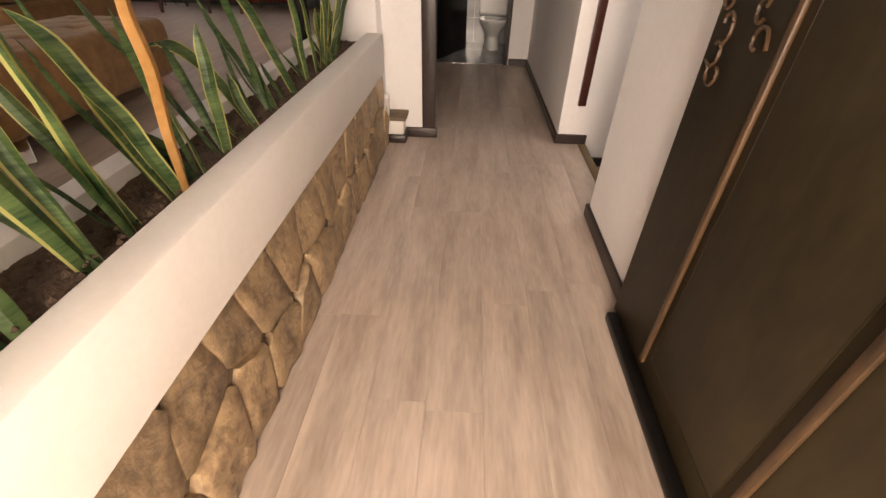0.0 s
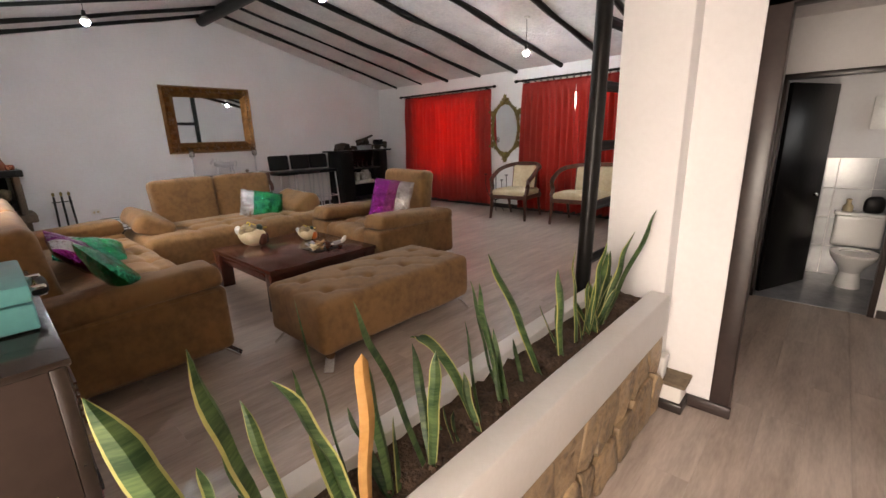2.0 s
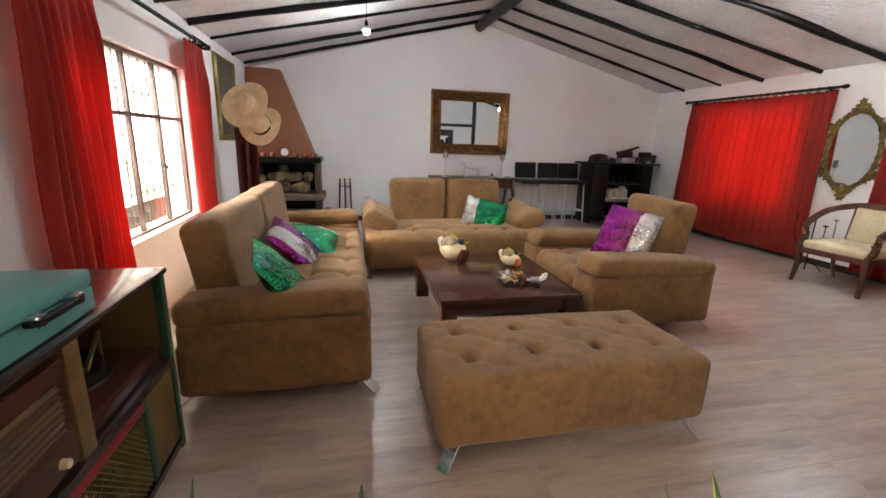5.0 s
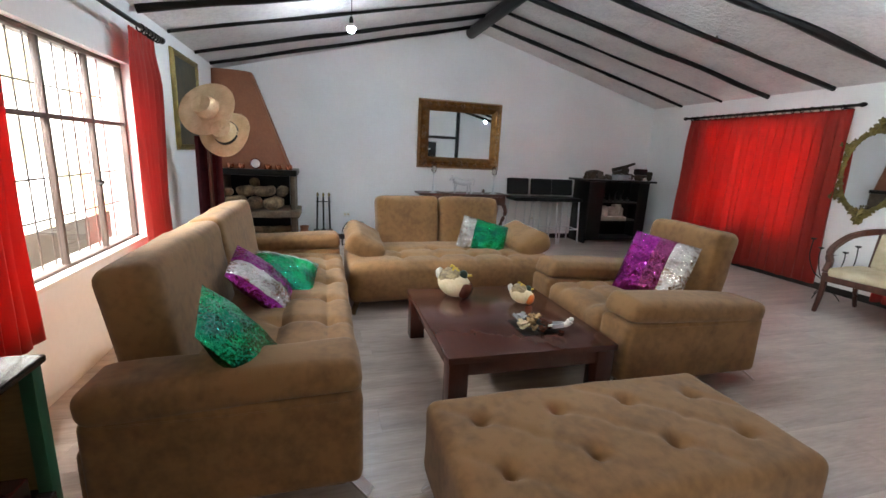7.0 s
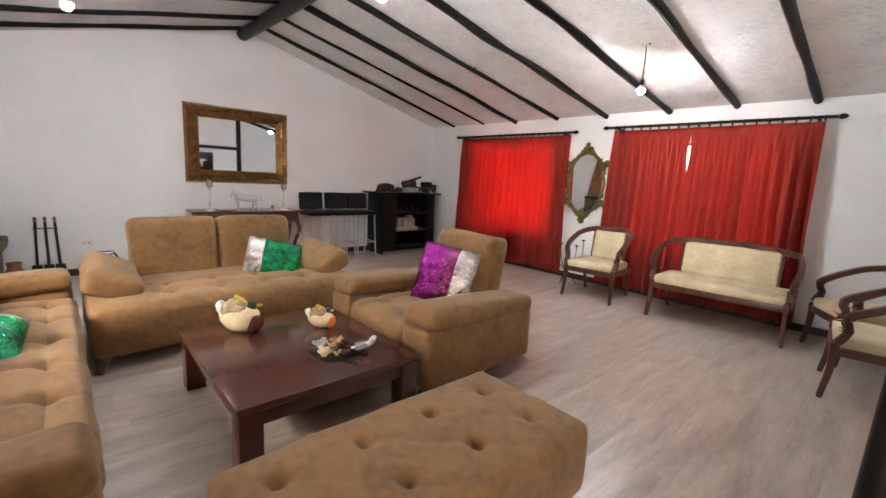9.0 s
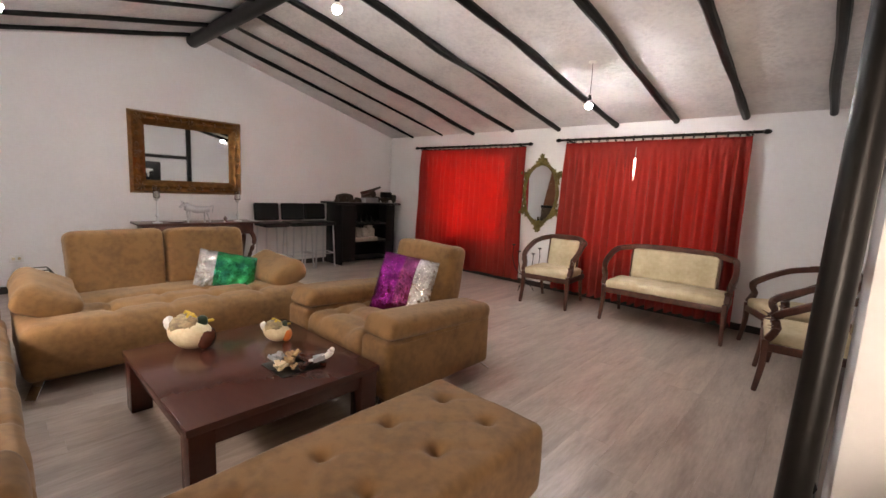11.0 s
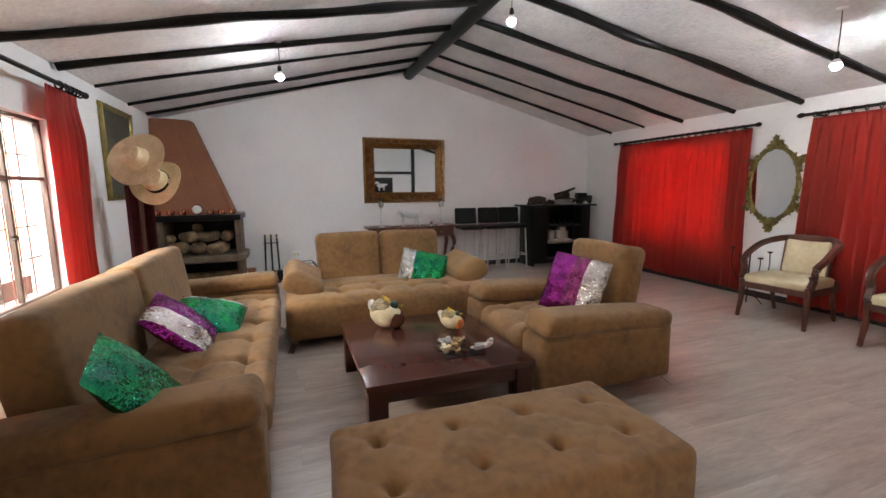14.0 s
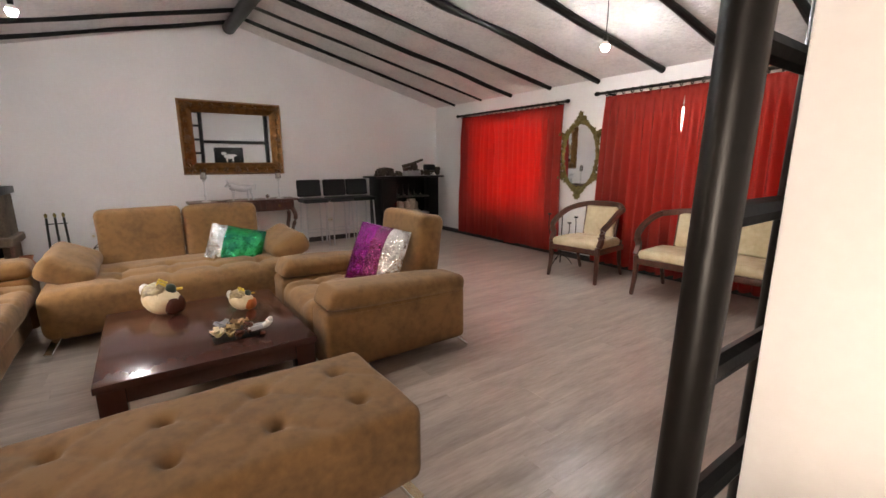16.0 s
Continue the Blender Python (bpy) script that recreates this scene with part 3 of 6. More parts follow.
def sofa(name, label, w, d, seats, m, arm_w=0.2, seat_h=0.41, arm_h=0.53, back_h=0.85, puffy=False, flush=False):
    """A suede sofa that faces +y; origin on the floor under the back's middle. puffy: flared pads on a full-width seat; flush: the seat drops to the base in one front."""
    s = thing(name, label, "sofa" if seats > 1 else "armchair", m, "suede seating set")
    h = w / 2
    deep = puffy or flush
    part("base", moved(soft(w - (0.14 if deep else 0.03), d - (0.16 if deep else 0.06), 0.24 if deep else 0.27, 0.03, (14, 10, 4), rough=0.005), pose(0, d / 2 - 0.03, 0.20)), SUEDE, s)
    iw = w - 2 * arm_w
    n = max(2, round(iw / 0.33))
    tufts = [(-iw / 2 + iw * (i + 0.5) / n, y) for i in range(n) for y in (0.0, 0.22)]
    creases = [(x, -0.05, x, d * 0.45) for x, y in tufts if y == 0.0] + [(-iw * 0.45, y, iw * 0.45, y) for y in (0.0, 0.22)]
    if deep:
        sw, sd, sh = (w - 0.01 if puffy else iw + 0.03), d - 0.10, 0.345
        bm = soft(sw, sd, sh, 0.075, (int(sw * 40), 34, 7), 0.022, tufts, 0.034, 0.042, 0.008, w, creases=creases, pull=0.42)
        for v in bm.verts:
            # the front tucks in towards the floor
            v.co.y -= 0.07 * max(0.0, (-v.co.z + 0.02) / sh) * max(0.0, v.co.y / (sd / 2)) ** 3
        part("seat", moved(bm, pose(0, d - sd / 2, seat_h + 0.005 - sh / 2)), SUEDE, s)
    else:
        part("seat", moved(soft(iw + 0.02, d - 0.18, 0.15, 0.05, (int(iw * 48), 36, 3), 0.03, tufts, 0.036, 0.038, 0.008, w, creases=creases, pull=0.42), pose(0, d / 2 + 0.09, seat_h - 0.07)), SUEDE, s)
    for sx in (-1, 1):
        if puffy:
            part("arm", moved(soft(0.33, d * 0.66, 0.185, 0.07, (12, 18, 6), 0.012, rough=0.014, seed=sx + 2), pose(sx * (h - arm_w / 2 - 0.01), d * 0.48, arm_h - 0.01, -3, -sx * 27, 0)), SUEDE, s, "flared padded arm cushion")
            continue
        part("arm", moved(soft(arm_w, d - 0.03, arm_h - 0.18, 0.035, (5, 14, 6), rough=0.005, seed=sx), pose(sx * (h - arm_w / 2), d / 2, 0.075 + (arm_h - 0.18) / 2)), SUEDE, s)
        bm = soft(arm_w + 0.012, d - 0.02, 0.125, 0.05, (6, 16, 3), 0.012, rough=0.008, seed=sx + 2)
        for v in bm.verts:
            # the pad's front end slopes back towards its top
            v.co.y -= (0.06 if flush else 0.02) * max(0.0, (v.co.z + 0.06) / 0.125) * max(0.0, v.co.y / (d / 2)) ** 6
        part("arm_pad", moved(bm, pose(sx * (h - arm_w / 2), d / 2, arm_h - 0.06, 3, 0, 0)), SUEDE, s)
        part("seam", sweep([(sx * (h + 0.001), 0.06, arm_h - 0.125), (sx * (h + 0.003), d * 0.5, arm_h - 0.128), (sx * (h + 0.001), d - 0.06, arm_h - 0.118)], 0.006, n=6), SUEDE, s, "stitched seam")
    bw = iw / seats
    for i in range(seats):
        x = -iw / 2 + bw * (i + 0.5)
        part("back_cushion", moved(soft(bw - 0.006, 0.20, back_h - 0.30, 0.055, (10, 4, 10), 0.01, rough=0.009, seed=i + w), pose(x, 0.12, 0.30 + (back_h - 0.30) / 2, 8, 0, 0)), SUEDE, s)
    for sx in (-1, 1):
        for y, dy in ((d - 0.07, 1), (0.06, -1)):
            part("foot", foot(sx * (h - 0.08), y, sx * 0.5, dy * 0.85), CHROME, s, "curved chrome foot")
    return s


sofa("sofa", "long brown suede sofa with tufted seat under the window", 2.5, 0.885, 2, pose(-3.45, 0.57, 0), arm_w=0.24, arm_h=0.545)
sofa("loveseat", "brown suede two-seat sofa with low padded arms", 1.84, 1.0, 2, pose(-5.06, 2.405, 0, 0, 0, -90), arm_w=0.30, arm_h=0.50, puffy=True)
sofa("armchair", "wide brown suede armchair with padded arms", 1.12, 0.98, 1, pose(-3.17, 3.83, 0, 0, 0, 180), arm_w=0.26, back_h=0.88, flush=True)

OT = [(x, y) for x in (-0.12, 0.12) for y in (-0.44, -0.15, 0.14, 0.43)]
OC = [(x, OT[k][1], x + sx * 0.11, OT[k][1] + sy * 0.14) for x in (-0.12, 0.12) for k in range(4) for sx in (-1, 1) for sy in (-1, 1) if x * sx < 0 or k % 2 == 0]
ott = thing("ottoman", "long brown suede bench ottoman with buttoned top", "ottoman", pose(-1.925, 2.262, 0), "suede seating set")
part("body", moved(soft(0.59, 1.20, 0.30, 0.045, (40, 80, 6), 0.022, OT, 0.036, 0.030, 0.006, 5, creases=OC, pull=0.16), pose(0, 0, 0.245)), SUEDE, ott)
for sx in (-1, 1):
    for sy in (-1, 1):
        part("foot", foot(sx * 0.24, sy * 0.53, sx * 0.5, sy * 0.55), CHROME, ott, "curved chrome foot")

# ---- coffee table ----
tab = thing("coffee_table", "square dark mahogany coffee table with thick legs", "coffee table", pose(-3.14, 2.34, 0))
part("tabletop", box(-0.53, 0.53, -0.47, 0.47, 0.295, 0.33, 0.005), DARKWOOD, tab)
for a, b in (((-0.48, 0.48), (-0.44, -0.41)), ((-0.48, 0.48), (0.41, 0.44)), ((-0.50, -0.47), (-0.42, 0.42)), ((0.47, 0.50), (-0.42, 0.42))):
    part("apron", box(*a, *b, 0.215, 0.295, 0.003), DARKWOOD, tab)
for sx in (-1, 1):
    for sy in (-1, 1):
        part("leg", box(sx * 0.47 - 0.05, sx * 0.47 + 0.05, sy * 0.41 - 0.05, sy * 0.41 + 0.05, 0, 0.295, 0.005), DARKWOOD, tab)


# ---- radio console ----
con = thing("radio_console", "dark vintage radio cabinet with green and red trim", "cabinet", pose(-1.47, 0.385, 0))
W, D, H = 0.50, 0.29, 0.77
part("lower_body", box(-W, W, -D, D - 0.03, 0.04, 0.43, 0.006), CONSOLEDARK, con)
part("back", box(-W + 0.02, W - 0.02, -D, -D + 0.02, 0.43, H - 0.02), RADIOWOOD, con)
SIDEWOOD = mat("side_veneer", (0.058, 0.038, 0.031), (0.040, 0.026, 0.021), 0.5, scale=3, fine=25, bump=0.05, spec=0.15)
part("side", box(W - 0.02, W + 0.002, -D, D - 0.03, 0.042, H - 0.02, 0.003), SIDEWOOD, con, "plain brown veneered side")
part("side", box(-W - 0.002, -W + 0.02, -D, D - 0.03, 0.042, H - 0.02, 0.003), RADIOWOOD, con)
part("top", box(-W - 0.01, W + 0.01, -D, D + 0.01, H - 0.02, H, 0.006), CONSOLEDARK, con)

# ---- windows, curtains ----
STEEL = mat("brown_steel", (0.12, 0.08, 0.064), (0.08, 0.05, 0.04), 0.5, bump=0.05)
def window(name, x0, x1, z0, z1, yg, face, mull, rows):
    """Steel window with glazing bars and an outer grille; yg: plane of the glass, face: +1 if outside lies at higher y."""
    w = thing(name, "dark steel-framed window with small panes and outer bars", "window", kind="structure")
    fr = 0.026
    for b in ((x0, x1, yg - 0.02, yg + 0.02, z0, z0 + fr), (x0, x1, yg - 0.02, yg + 0.02, z1 - fr, z1), (x0, x0 + fr, yg - 0.02, yg + 0.02, z0 + fr, z1 - fr), (x1 - fr, x1, yg - 0.02, yg + 0.02, z0 + fr, z1 - fr)):
        part("frame", box(*b, 0.004), STEEL, w)
    for k in range(1, mull):
        x = x0 + (x1 - x0) * k / mull
        part("mullion", box(x - 0.013, x + 0.013, yg - 0.018, yg + 0.018, z0 + fr, z1 - fr, 0.003), STEEL, w)
    for z in rows:
        part("transom", box(x0 + fr, x1 - fr, yg - 0.016, yg + 0.016, z - 0.013, z + 0.013, 0.003), STEEL, w)
    part("pane", box(x0 + 0.01, x1 - 0.01, yg - 0.003, yg + 0.003, z0 + 0.01, z1 - 0.01), GLASS, w).visible_shadow = False
    bm = bmesh.new()
    yo = yg + face * 0.075
    n = int((x1 - x0) / 0.115)
    for k in range(1, n):
        x = x0 + (x1 - x0) * k / n
        sweep([(x, yo, z0), (x, yo, z1)], 0.010, n=6, bm=bm)
    for z in (z0 + 0.22 * (z1 - z0), z0 + 0.4 * (z1 - z0), z0 + 0.8 * (z1 - z0)):
        sweep([(x0, yo, z), (x1, yo, z)], 0.010, n=6, bm=bm)
    part("grille", bm, STEEL, w, "thin iron window grille")
    return w


win = window("window_1", -4.42, -2.62, 0.565, 1.76, -0.03, -1, 4, (1.36,))
part("sill", box(-4.42, -2.62, -0.012, YS + 0.012, 0.55, 0.575, 0.004), RIM, win)
part("handle", sweep([(-3.94, -0.01, 0.98), (-3.94, 0.012, 1.0), (-3.88, 0.012, 1.01)], 0.018, n=6), IRON, win)
window("window_2", -5.95, -4.45, 0.55, 1.8, YN + 0.1, 1, 4, (1.4,))
window("window_3", -3.3, -1.8, 0.55, 1.8, YN + 0.1, 1, 4, (1.4,))

m = bpy.data.materials.new("garden_glow")
m.use_nodes = True
nt = m.node_tree
nt.nodes.remove(nt.nodes["Principled BSDF"])
em, no, rp = nt.nodes.new("ShaderNodeEmission"), nt.nodes.new("ShaderNodeTexNoise"), nt.nodes.new("ShaderNodeValToRGB")
no.inputs["Scale"].default_value = 1.1
rp.color_ramp.elements[0].position, rp.color_ramp.elements[1].position = 0.38, 0.56
rp.color_ramp.elements[0].color, rp.color_ramp.elements[1].color = (0.55, 0.50, 0.33, 1), (1, 0.98, 0.94, 1)
tc = nt.nodes.new("ShaderNodeTexCoord")
nt.links.new(tc.outputs["Object"], no.inputs["Vector"]), nt.links.new(no.outputs["Fac"], rp.inputs[0]), nt.links.new(rp.outputs[0], em.inputs[0]), nt.links.new(em.outputs[0], nt.nodes["Material Output"].inputs[0])
em.inputs[1].default_value = 6.5
tagged(new("backdrop", mesh_of(box(-60, 4, -5.1, -5.0, -2, 12), "backdrop", m)), "hazy sunlit garden seen beyond the window", "backdrop", kind="structure")
tagged(new("backdrop_north", mesh_of(box(-9, 2, 10.0, 10.1, -2, 6), "backdrop_north", m)), "hazy daylight seen beyond the curtains", "backdrop", kind="structure")
tagged(new("ground", mesh_of(box(-300, 300, -300, 300, -0.95, -0.9), "ground", SOIL)), kind="structure")


def curtain(parent, x0, x1, y, z0, z1, folds, flare=0.0, seed=0, amp=0.085, inner=0, part_by=0.0):
    """Pinch-pleated cloth; inner: the side (-1, 1) that meets the other panel, part_by: how far that edge is drawn aside near the top."""
    bm = bmesh.new()
    n, k = folds * 10, 22
    r = random.Random(seed)
    ph = [r.uniform(-0.9, 0.9) for _ in range(folds + 2)]
    am = [r.uniform(0.6, 1.15) for _ in range(folds + 2)]
    fixed = x0 if inner < 0 else x1 if inner > 0 else (x0 + x1) / 2
    rows = []
    for j in range(k + 1):
        v = (j / k) ** 1.25
        low = min(1.0, v / 0.18)
        row = []
        for i in range(n + 1):
            u = i / n
            f = u * folds
            c, g = int(min(f, folds - 1e-6)), f - int(min(f, folds - 1e-6))
            pinch = -0.020 * math.exp(-((g - 0.5) / 0.13) ** 2) * (0.4 + 0.6 * math.exp(-(v / 0.07) ** 2))
            turn = (1 - g) * ph[c] + g * ph[c + 1]
            big = (1 - g) * am[c] + g * am[c + 1]
            a = pinch * (1 - 0.7 * low) + amp * low * big * (0.5 + 0.4 * v) * math.cos(2 * math.pi * f + math.pi + turn * v * 1.6) * (0.75 + 0.25 * math.sin(4 * v + turn * 3)) + 0.016 * noise.noise(Vector((u * 5 + seed, v * 2.2, 0)))
            edge = min(1.0, 12 * (1 - u if inner > 0 else u if inner < 0 else 1))
            x = fixed + (x0 + (x1 - x0) * u - fixed) * (1 + flare * v) + 0.010 * noise.noise(Vector((u * 9, v * 3, seed + 5))) * edge
            if inner:
                x -= inner * part_by * math.exp(-((v - 0.14) / 0.13) ** 2) * math.exp(-(((1 - u) if inner > 0 else u) / 0.08) ** 2)
                a *= edge
            row.append(bm.verts.new((x, y + a, z1 + (z0 - z1) * v + 0.008 * math.sin(f * 6.28 + seed) * v * v)))
        rows.append(row)
    for j in range(k):
        for i in range(n):
            bm.faces.new((rows[j][i], rows[j][i + 1], rows[j + 1][i + 1], rows[j + 1][i]))
    ob = part("curtain_panel", bm, RED, parent)
    so = ob.modifiers.new("thick", "SOLIDIFY")
    so.thickness = 0.003
    return ob


def rod(parent, x0, x1, y, z, yw, rings):
    part("rod", sweep([(x0, y, z), (x1, y, z)], 0.03, n=10), BLACKWOOD, parent, "black wooden curtain rod")
    for x, s in ((x0, -1), (x1, 1)):
        part("finial", moved(lathe([(0.0, 0), (0.02, 0.005), (0.026, 0.03), (0.017, 0.055), (0.0, 0.07)], 12), pose(x, y, z, 0, 90 * s, 0)), BLACKWOOD, parent)
    for f in (0.06, 0.94):
        x = x0 + (x1 - x0) * f
        part("bracket", box(x - 0.012, x + 0.012, min(y, yw), max(y, yw), z - 0.03, z - 0.012, 0.003), BLACKWOOD, parent)
    for x in rings:
        bm = bmesh.new()
        ring = [(x + 0.003 * math.sin(a), y + 0.023 * math.cos(a), z - 0.009 + 0.025 * math.sin(a)) for a in [k * math.pi / 6 for k in range(13)]]
        sweep(ring, 0.011, n=5, steps=1, bm=bm)
        part("ring", bm, BLACKWOOD, parent)


c1 = thing("curtains", "bright red pleated curtains drawn over a sunlit window", "curtain", group="red curtains")
rod(c1, -6.22, -4.07, 6.50, 1.955, YN, [-6.13 + k * 0.101 for k in range(20)])
curtain(c1, -6.17, -5.265, 6.535, 0.07, 1.925, 9, 0.03, 1, inner=1)
curtain(c1, -5.285, -4.13, 6.545, 0.06, 1.925, 11, 0.02, 2, inner=-1)
c2 = thing("curtains", "dark red pleated curtains with a gap of daylight", "curtain", group="red curtains")
rod(c2, -3.60, -1.5, 6.50, 1.985, YN, [-3.5 + k * 0.101 for k in range(20)])
curtain(c2, -3.54, -2.655, 6.545, 0.06, 1.95, 9, 0.04, 3, inner=1, part_by=0.028)
curtain(c2, -2.675, -1.58, 6.53, 0.06, 1.95, 11, 0.04, 4, inner=-1, part_by=0.022)
c3 = thing("curtains", "red curtains pulled aside at a bright window", "curtain", group="red curtains")
rod(c3, -4.66, -2.05, 0.17, 1.985, YS, [-4.6, -4.55, -4.5, -4.45, -4.38, -4.3, -2.85, -2.77, -2.69, -2.61, -2.53, -2.45, -2.37])
curtain(c3, -4.60, -4.17, 0.15, 0.42, 1.96, 6, 0.06, 5, 0.05)
curtain(c3, -2.90, -2.34, 0.16, 0.42, 1.96, 8, 0.03, 6, 0.045)


# ---- mirrors and pictures ----
def frame_bars(w, h, b, d):
    """Four mitred bars of a picture frame in the yz plane, facing +x."""
    out = []
    prof = [(0.0, 0.0), (0.35 * d, 0.02 * b), (0.8 * d, 0.18 * b), (0.55 * d, 0.42 * b), (0.95 * d, 0.6 * b), (0.6 * d, 0.9 * b), (0.2 * d, b), (0.0, b)]
    cs = [(-w / 2, -h / 2), (w / 2, -h / 2), (w / 2, h / 2), (-w / 2, h / 2)]
    for k in range(4):
        bm = bmesh.new()
        (ya, za), (yb, zb) = cs[k], cs[(k + 1) % 4]
        n = 18
        rows = []
        for i in range(n + 1):
            f = i / n
            row = []
            for dx, inn in prof:
                a = (ya - math.copysign(inn, ya), za - math.copysign(inn, za))
                c = (yb - math.copysign(inn, yb), zb - math.copysign(inn, zb))
                y, z = a[0] + (c[0] - a[0]) * f, a[1] + (c[1] - a[1]) * f
                row.append(bm.verts.new((dx * (1 + 0.3 * noise.noise(Vector((y * 22, z * 22, inn * 30)))), y, z)))
            rows.append(row)
        for r0, r1 in zip(rows, rows[1:]):
            for j in range(len(prof) - 1):
                bm.faces.new((r0[j], r0[j + 1], r1[j + 1], r1[j]))
        bmesh.ops.recalc_face_normals(bm, faces=bm.faces[:])
        out.append(bm)
    return out


def scroll(r, seed, lobes=7):
    """A carved leaf ornament, domed, in the yz plane."""
    bm = bmesh.new()
    n = lobes * 4
    top = bm.verts.new((0.028, 0, 0))
    ring1 = [bm.verts.new((0.022 + 0.008 * math.sin(a * lobes), 0.55 * r * math.cos(a) * (1 + 0.15 * math.sin(a * lobes)), 0.55 * r * math.sin(a) * (1 + 0.15 * math.sin(a * lobes)))) for a in [2 * math.pi * k / n for k in range(n)]]
    ring2 = [bm.verts.new((0.0, r * math.cos(a) * (0.85 + 0.25 * math.sin(a * lobes + seed)), r * math.sin(a) * (0.85 + 0.25 * math.sin(a * lobes + seed)))) for a in [2 * math.pi * k / n for k in range(n)]]
    for k in range(n):
        bm.faces.new((top, ring1[k], ring1[(k + 1) % n])), bm.faces.new((ring1[k], ring2[k], ring2[(k + 1) % n], ring1[(k + 1) % n]))
    bmesh.ops.recalc_face_normals(bm, faces=bm.faces[:])
    return bm


mir = thing("wall_mirror", "rectangular mirror in a carved antique gold frame", "mirror", pose(XW + 0.005, 3.255, 1.55))
for bm in frame_bars(1.275, 0.965, 0.155, 0.085):
    part("frame_bar", bm, GOLD, mir)
for k, (y, z, r) in enumerate([(-0.56, -0.405, 0.085), (0.56, -0.405, 0.085), (0.56, 0.405, 0.085), (-0.56, 0.405, 0.085), (0, 0.41, 0.065), (0, -0.41, 0.075), (-0.565, 0, 0.06), (0.565, 0, 0.06)]):
    part("carved_ornament", moved(scroll(r * 0.86, k), pose(0.045, y * 0.985, z * 0.98) @ Matrix.Diagonal((1.9, 1, 1, 1))), GOLD, mir)
for k in range(30):
    f = (k + 0.5) / 30 * 2 * (1.12 + 0.81)
    if f < 1.12:
        y, z = -0.56 + f, 0.405
    elif f < 1.93:
        y, z = 0.56, 0.405 - (f - 1.12)
    elif f < 3.05:
        y, z = 0.56 - (f - 1.93), -0.405
    else:
        y, z = -0.56, -0.405 + (f - 3.05)
    part("carved_leaf", moved(scroll(0.040, k, 4), pose(0.048, y, z) @ Matrix.Diagonal((1.6, 1, 1, 1))), GOLD, mir)
for a, b in (((-0.488, -0.333), (0.488, -0.333)), ((0.488, -0.333), (0.488, 0.333)), ((0.488, 0.333), (-0.488, 0.333)), ((-0.488, 0.333), (-0.488, -0.333))):
    part("inner_bead", sweep([(0.024, *a), (0.024, *b)], 0.02, n=8), GOLD, mir, "plain gilded inner bead")
part("glass", box(0.010, 0.016, -0.49, 0.49, -0.335, 0.335), MIRROR, mir, "silvered mirror glass")

om = thing("oval_mirror", "oval wall mirror in an ornate pale gold frame", "mirror", pose(-3.895, YN - 0.005, 1.30, 0, 0, -90))
bm = bmesh.new()
n = 48
A, B = 0.235, 0.385
ring = [[bm.verts.new((d, (A + o) * math.cos(t) * (1 + w * math.cos(8 * t)), (B + o) * math.sin(t) * (1 + w * math.cos(8 * t)))) for t in [2 * math.pi * k / n for k in range(n)]] for d, o, w in ((0.0, 0.034, 0.03), (0.024, 0.03, 0.03), (0.03, 0.012, 0.02), (0.018, -0.004, 0.0), (0.008, -0.014, 0.0))]
for r0, r1 in zip(ring, ring[1:]):
    for k in range(n):
        bm.faces.new((r0[k], r0[(k + 1) % n], r1[(k + 1) % n], r1[k]))
bmesh.ops.recalc_face_normals(bm, faces=bm.faces[:])
part("frame", bm, PALEGOLD, om)
for k, (t, r) in enumerate([(90, 0.075), (270, 0.08), (33, 0.066), (147, 0.066), (213, 0.066), (327, 0.066)]):
    for q, (dt, f, o) in enumerate(((0, 1.0, 0.055), (-13, 0.62, 0.03), (13, 0.62, 0.03), (-24, 0.42, 0.02), (24, 0.42, 0.02), (0, 0.5, 0.115))):
        part("carved_leaf", moved(scroll(r * f, k + q, 5), pose(0.018 + 0.002 * q, (A + o) * math.cos(radians(t + dt)), (B + o) * math.sin(radians(t + dt)))), PALEGOLD, om)
bm = bmesh.new()
merge(bm, moved(lathe([(0, 0), (1, 0), (1, 0.005), (0, 0.005)], 40), pose(0.010, 0, 0, 0, 90, 0) @ Matrix.Diagonal((B, A, 1, 1))))
part("glass", bm, MIRROR, om, "silvered mirror glass")

PAINT = mat("dark_painting", (0.10, 0.085, 0.05), (0.025, 0.028, 0.02), 0.5, scale=3.5, fine=16, bump=0.05, contrast=1.2)
pic = thing("painting", "dark oil painting in a narrow gold frame", "picture", pose(-5.66, YS + 0.004, 1.625, 0, 0, 90))
for bm in frame_bars(0.79, 0.87, 0.055, 0.035):
    part("frame_bar", bm, PALEGOLD, pic)
part("canvas", box(0.006, 0.012, -0.355, 0.355, -0.395, 0.395), PAINT, pic)

horse = thing("picture", "black framed picture with a pale shape", "picture", pose(-0.525, 4.2, 1.38, 0, 0, 180))
part("backing", box(0.0, 0.022, -0.36, 0.36, -0.24, 0.24, 0.004), BLACKWOOD, horse)
bm = bmesh.new()
for k, (y, z, a, b) in enumerate([(0, 0.0, 0.13, 0.06), (0.12, 0.08, 0.07, 0.04), (-0.1, 0.03, 0.1, 0.03), (0.06, -0.08, 0.02, 0.08), (-0.09, -0.08, 0.02, 0.07)]):
    moved_bm = moved(lathe([(0.0, 0), (1.0, 0.0002), (0.98, 0.003), (0, 0.004)], 14), pose(0.022, y, z, 0, 90, 0) @ Matrix.Diagonal((b, a, 1, 1)))
    merge(bm, moved_bm)
part("pale_shape", bm, WHITE, horse)
post = thing("timber_frame", "black timber post and beam along the partition", "beam", kind="structure")
part("beam", box(-0.60, -0.52, 3.6, 5.15, 1.72, 1.80, 0.008), BLACKWOOD, post)
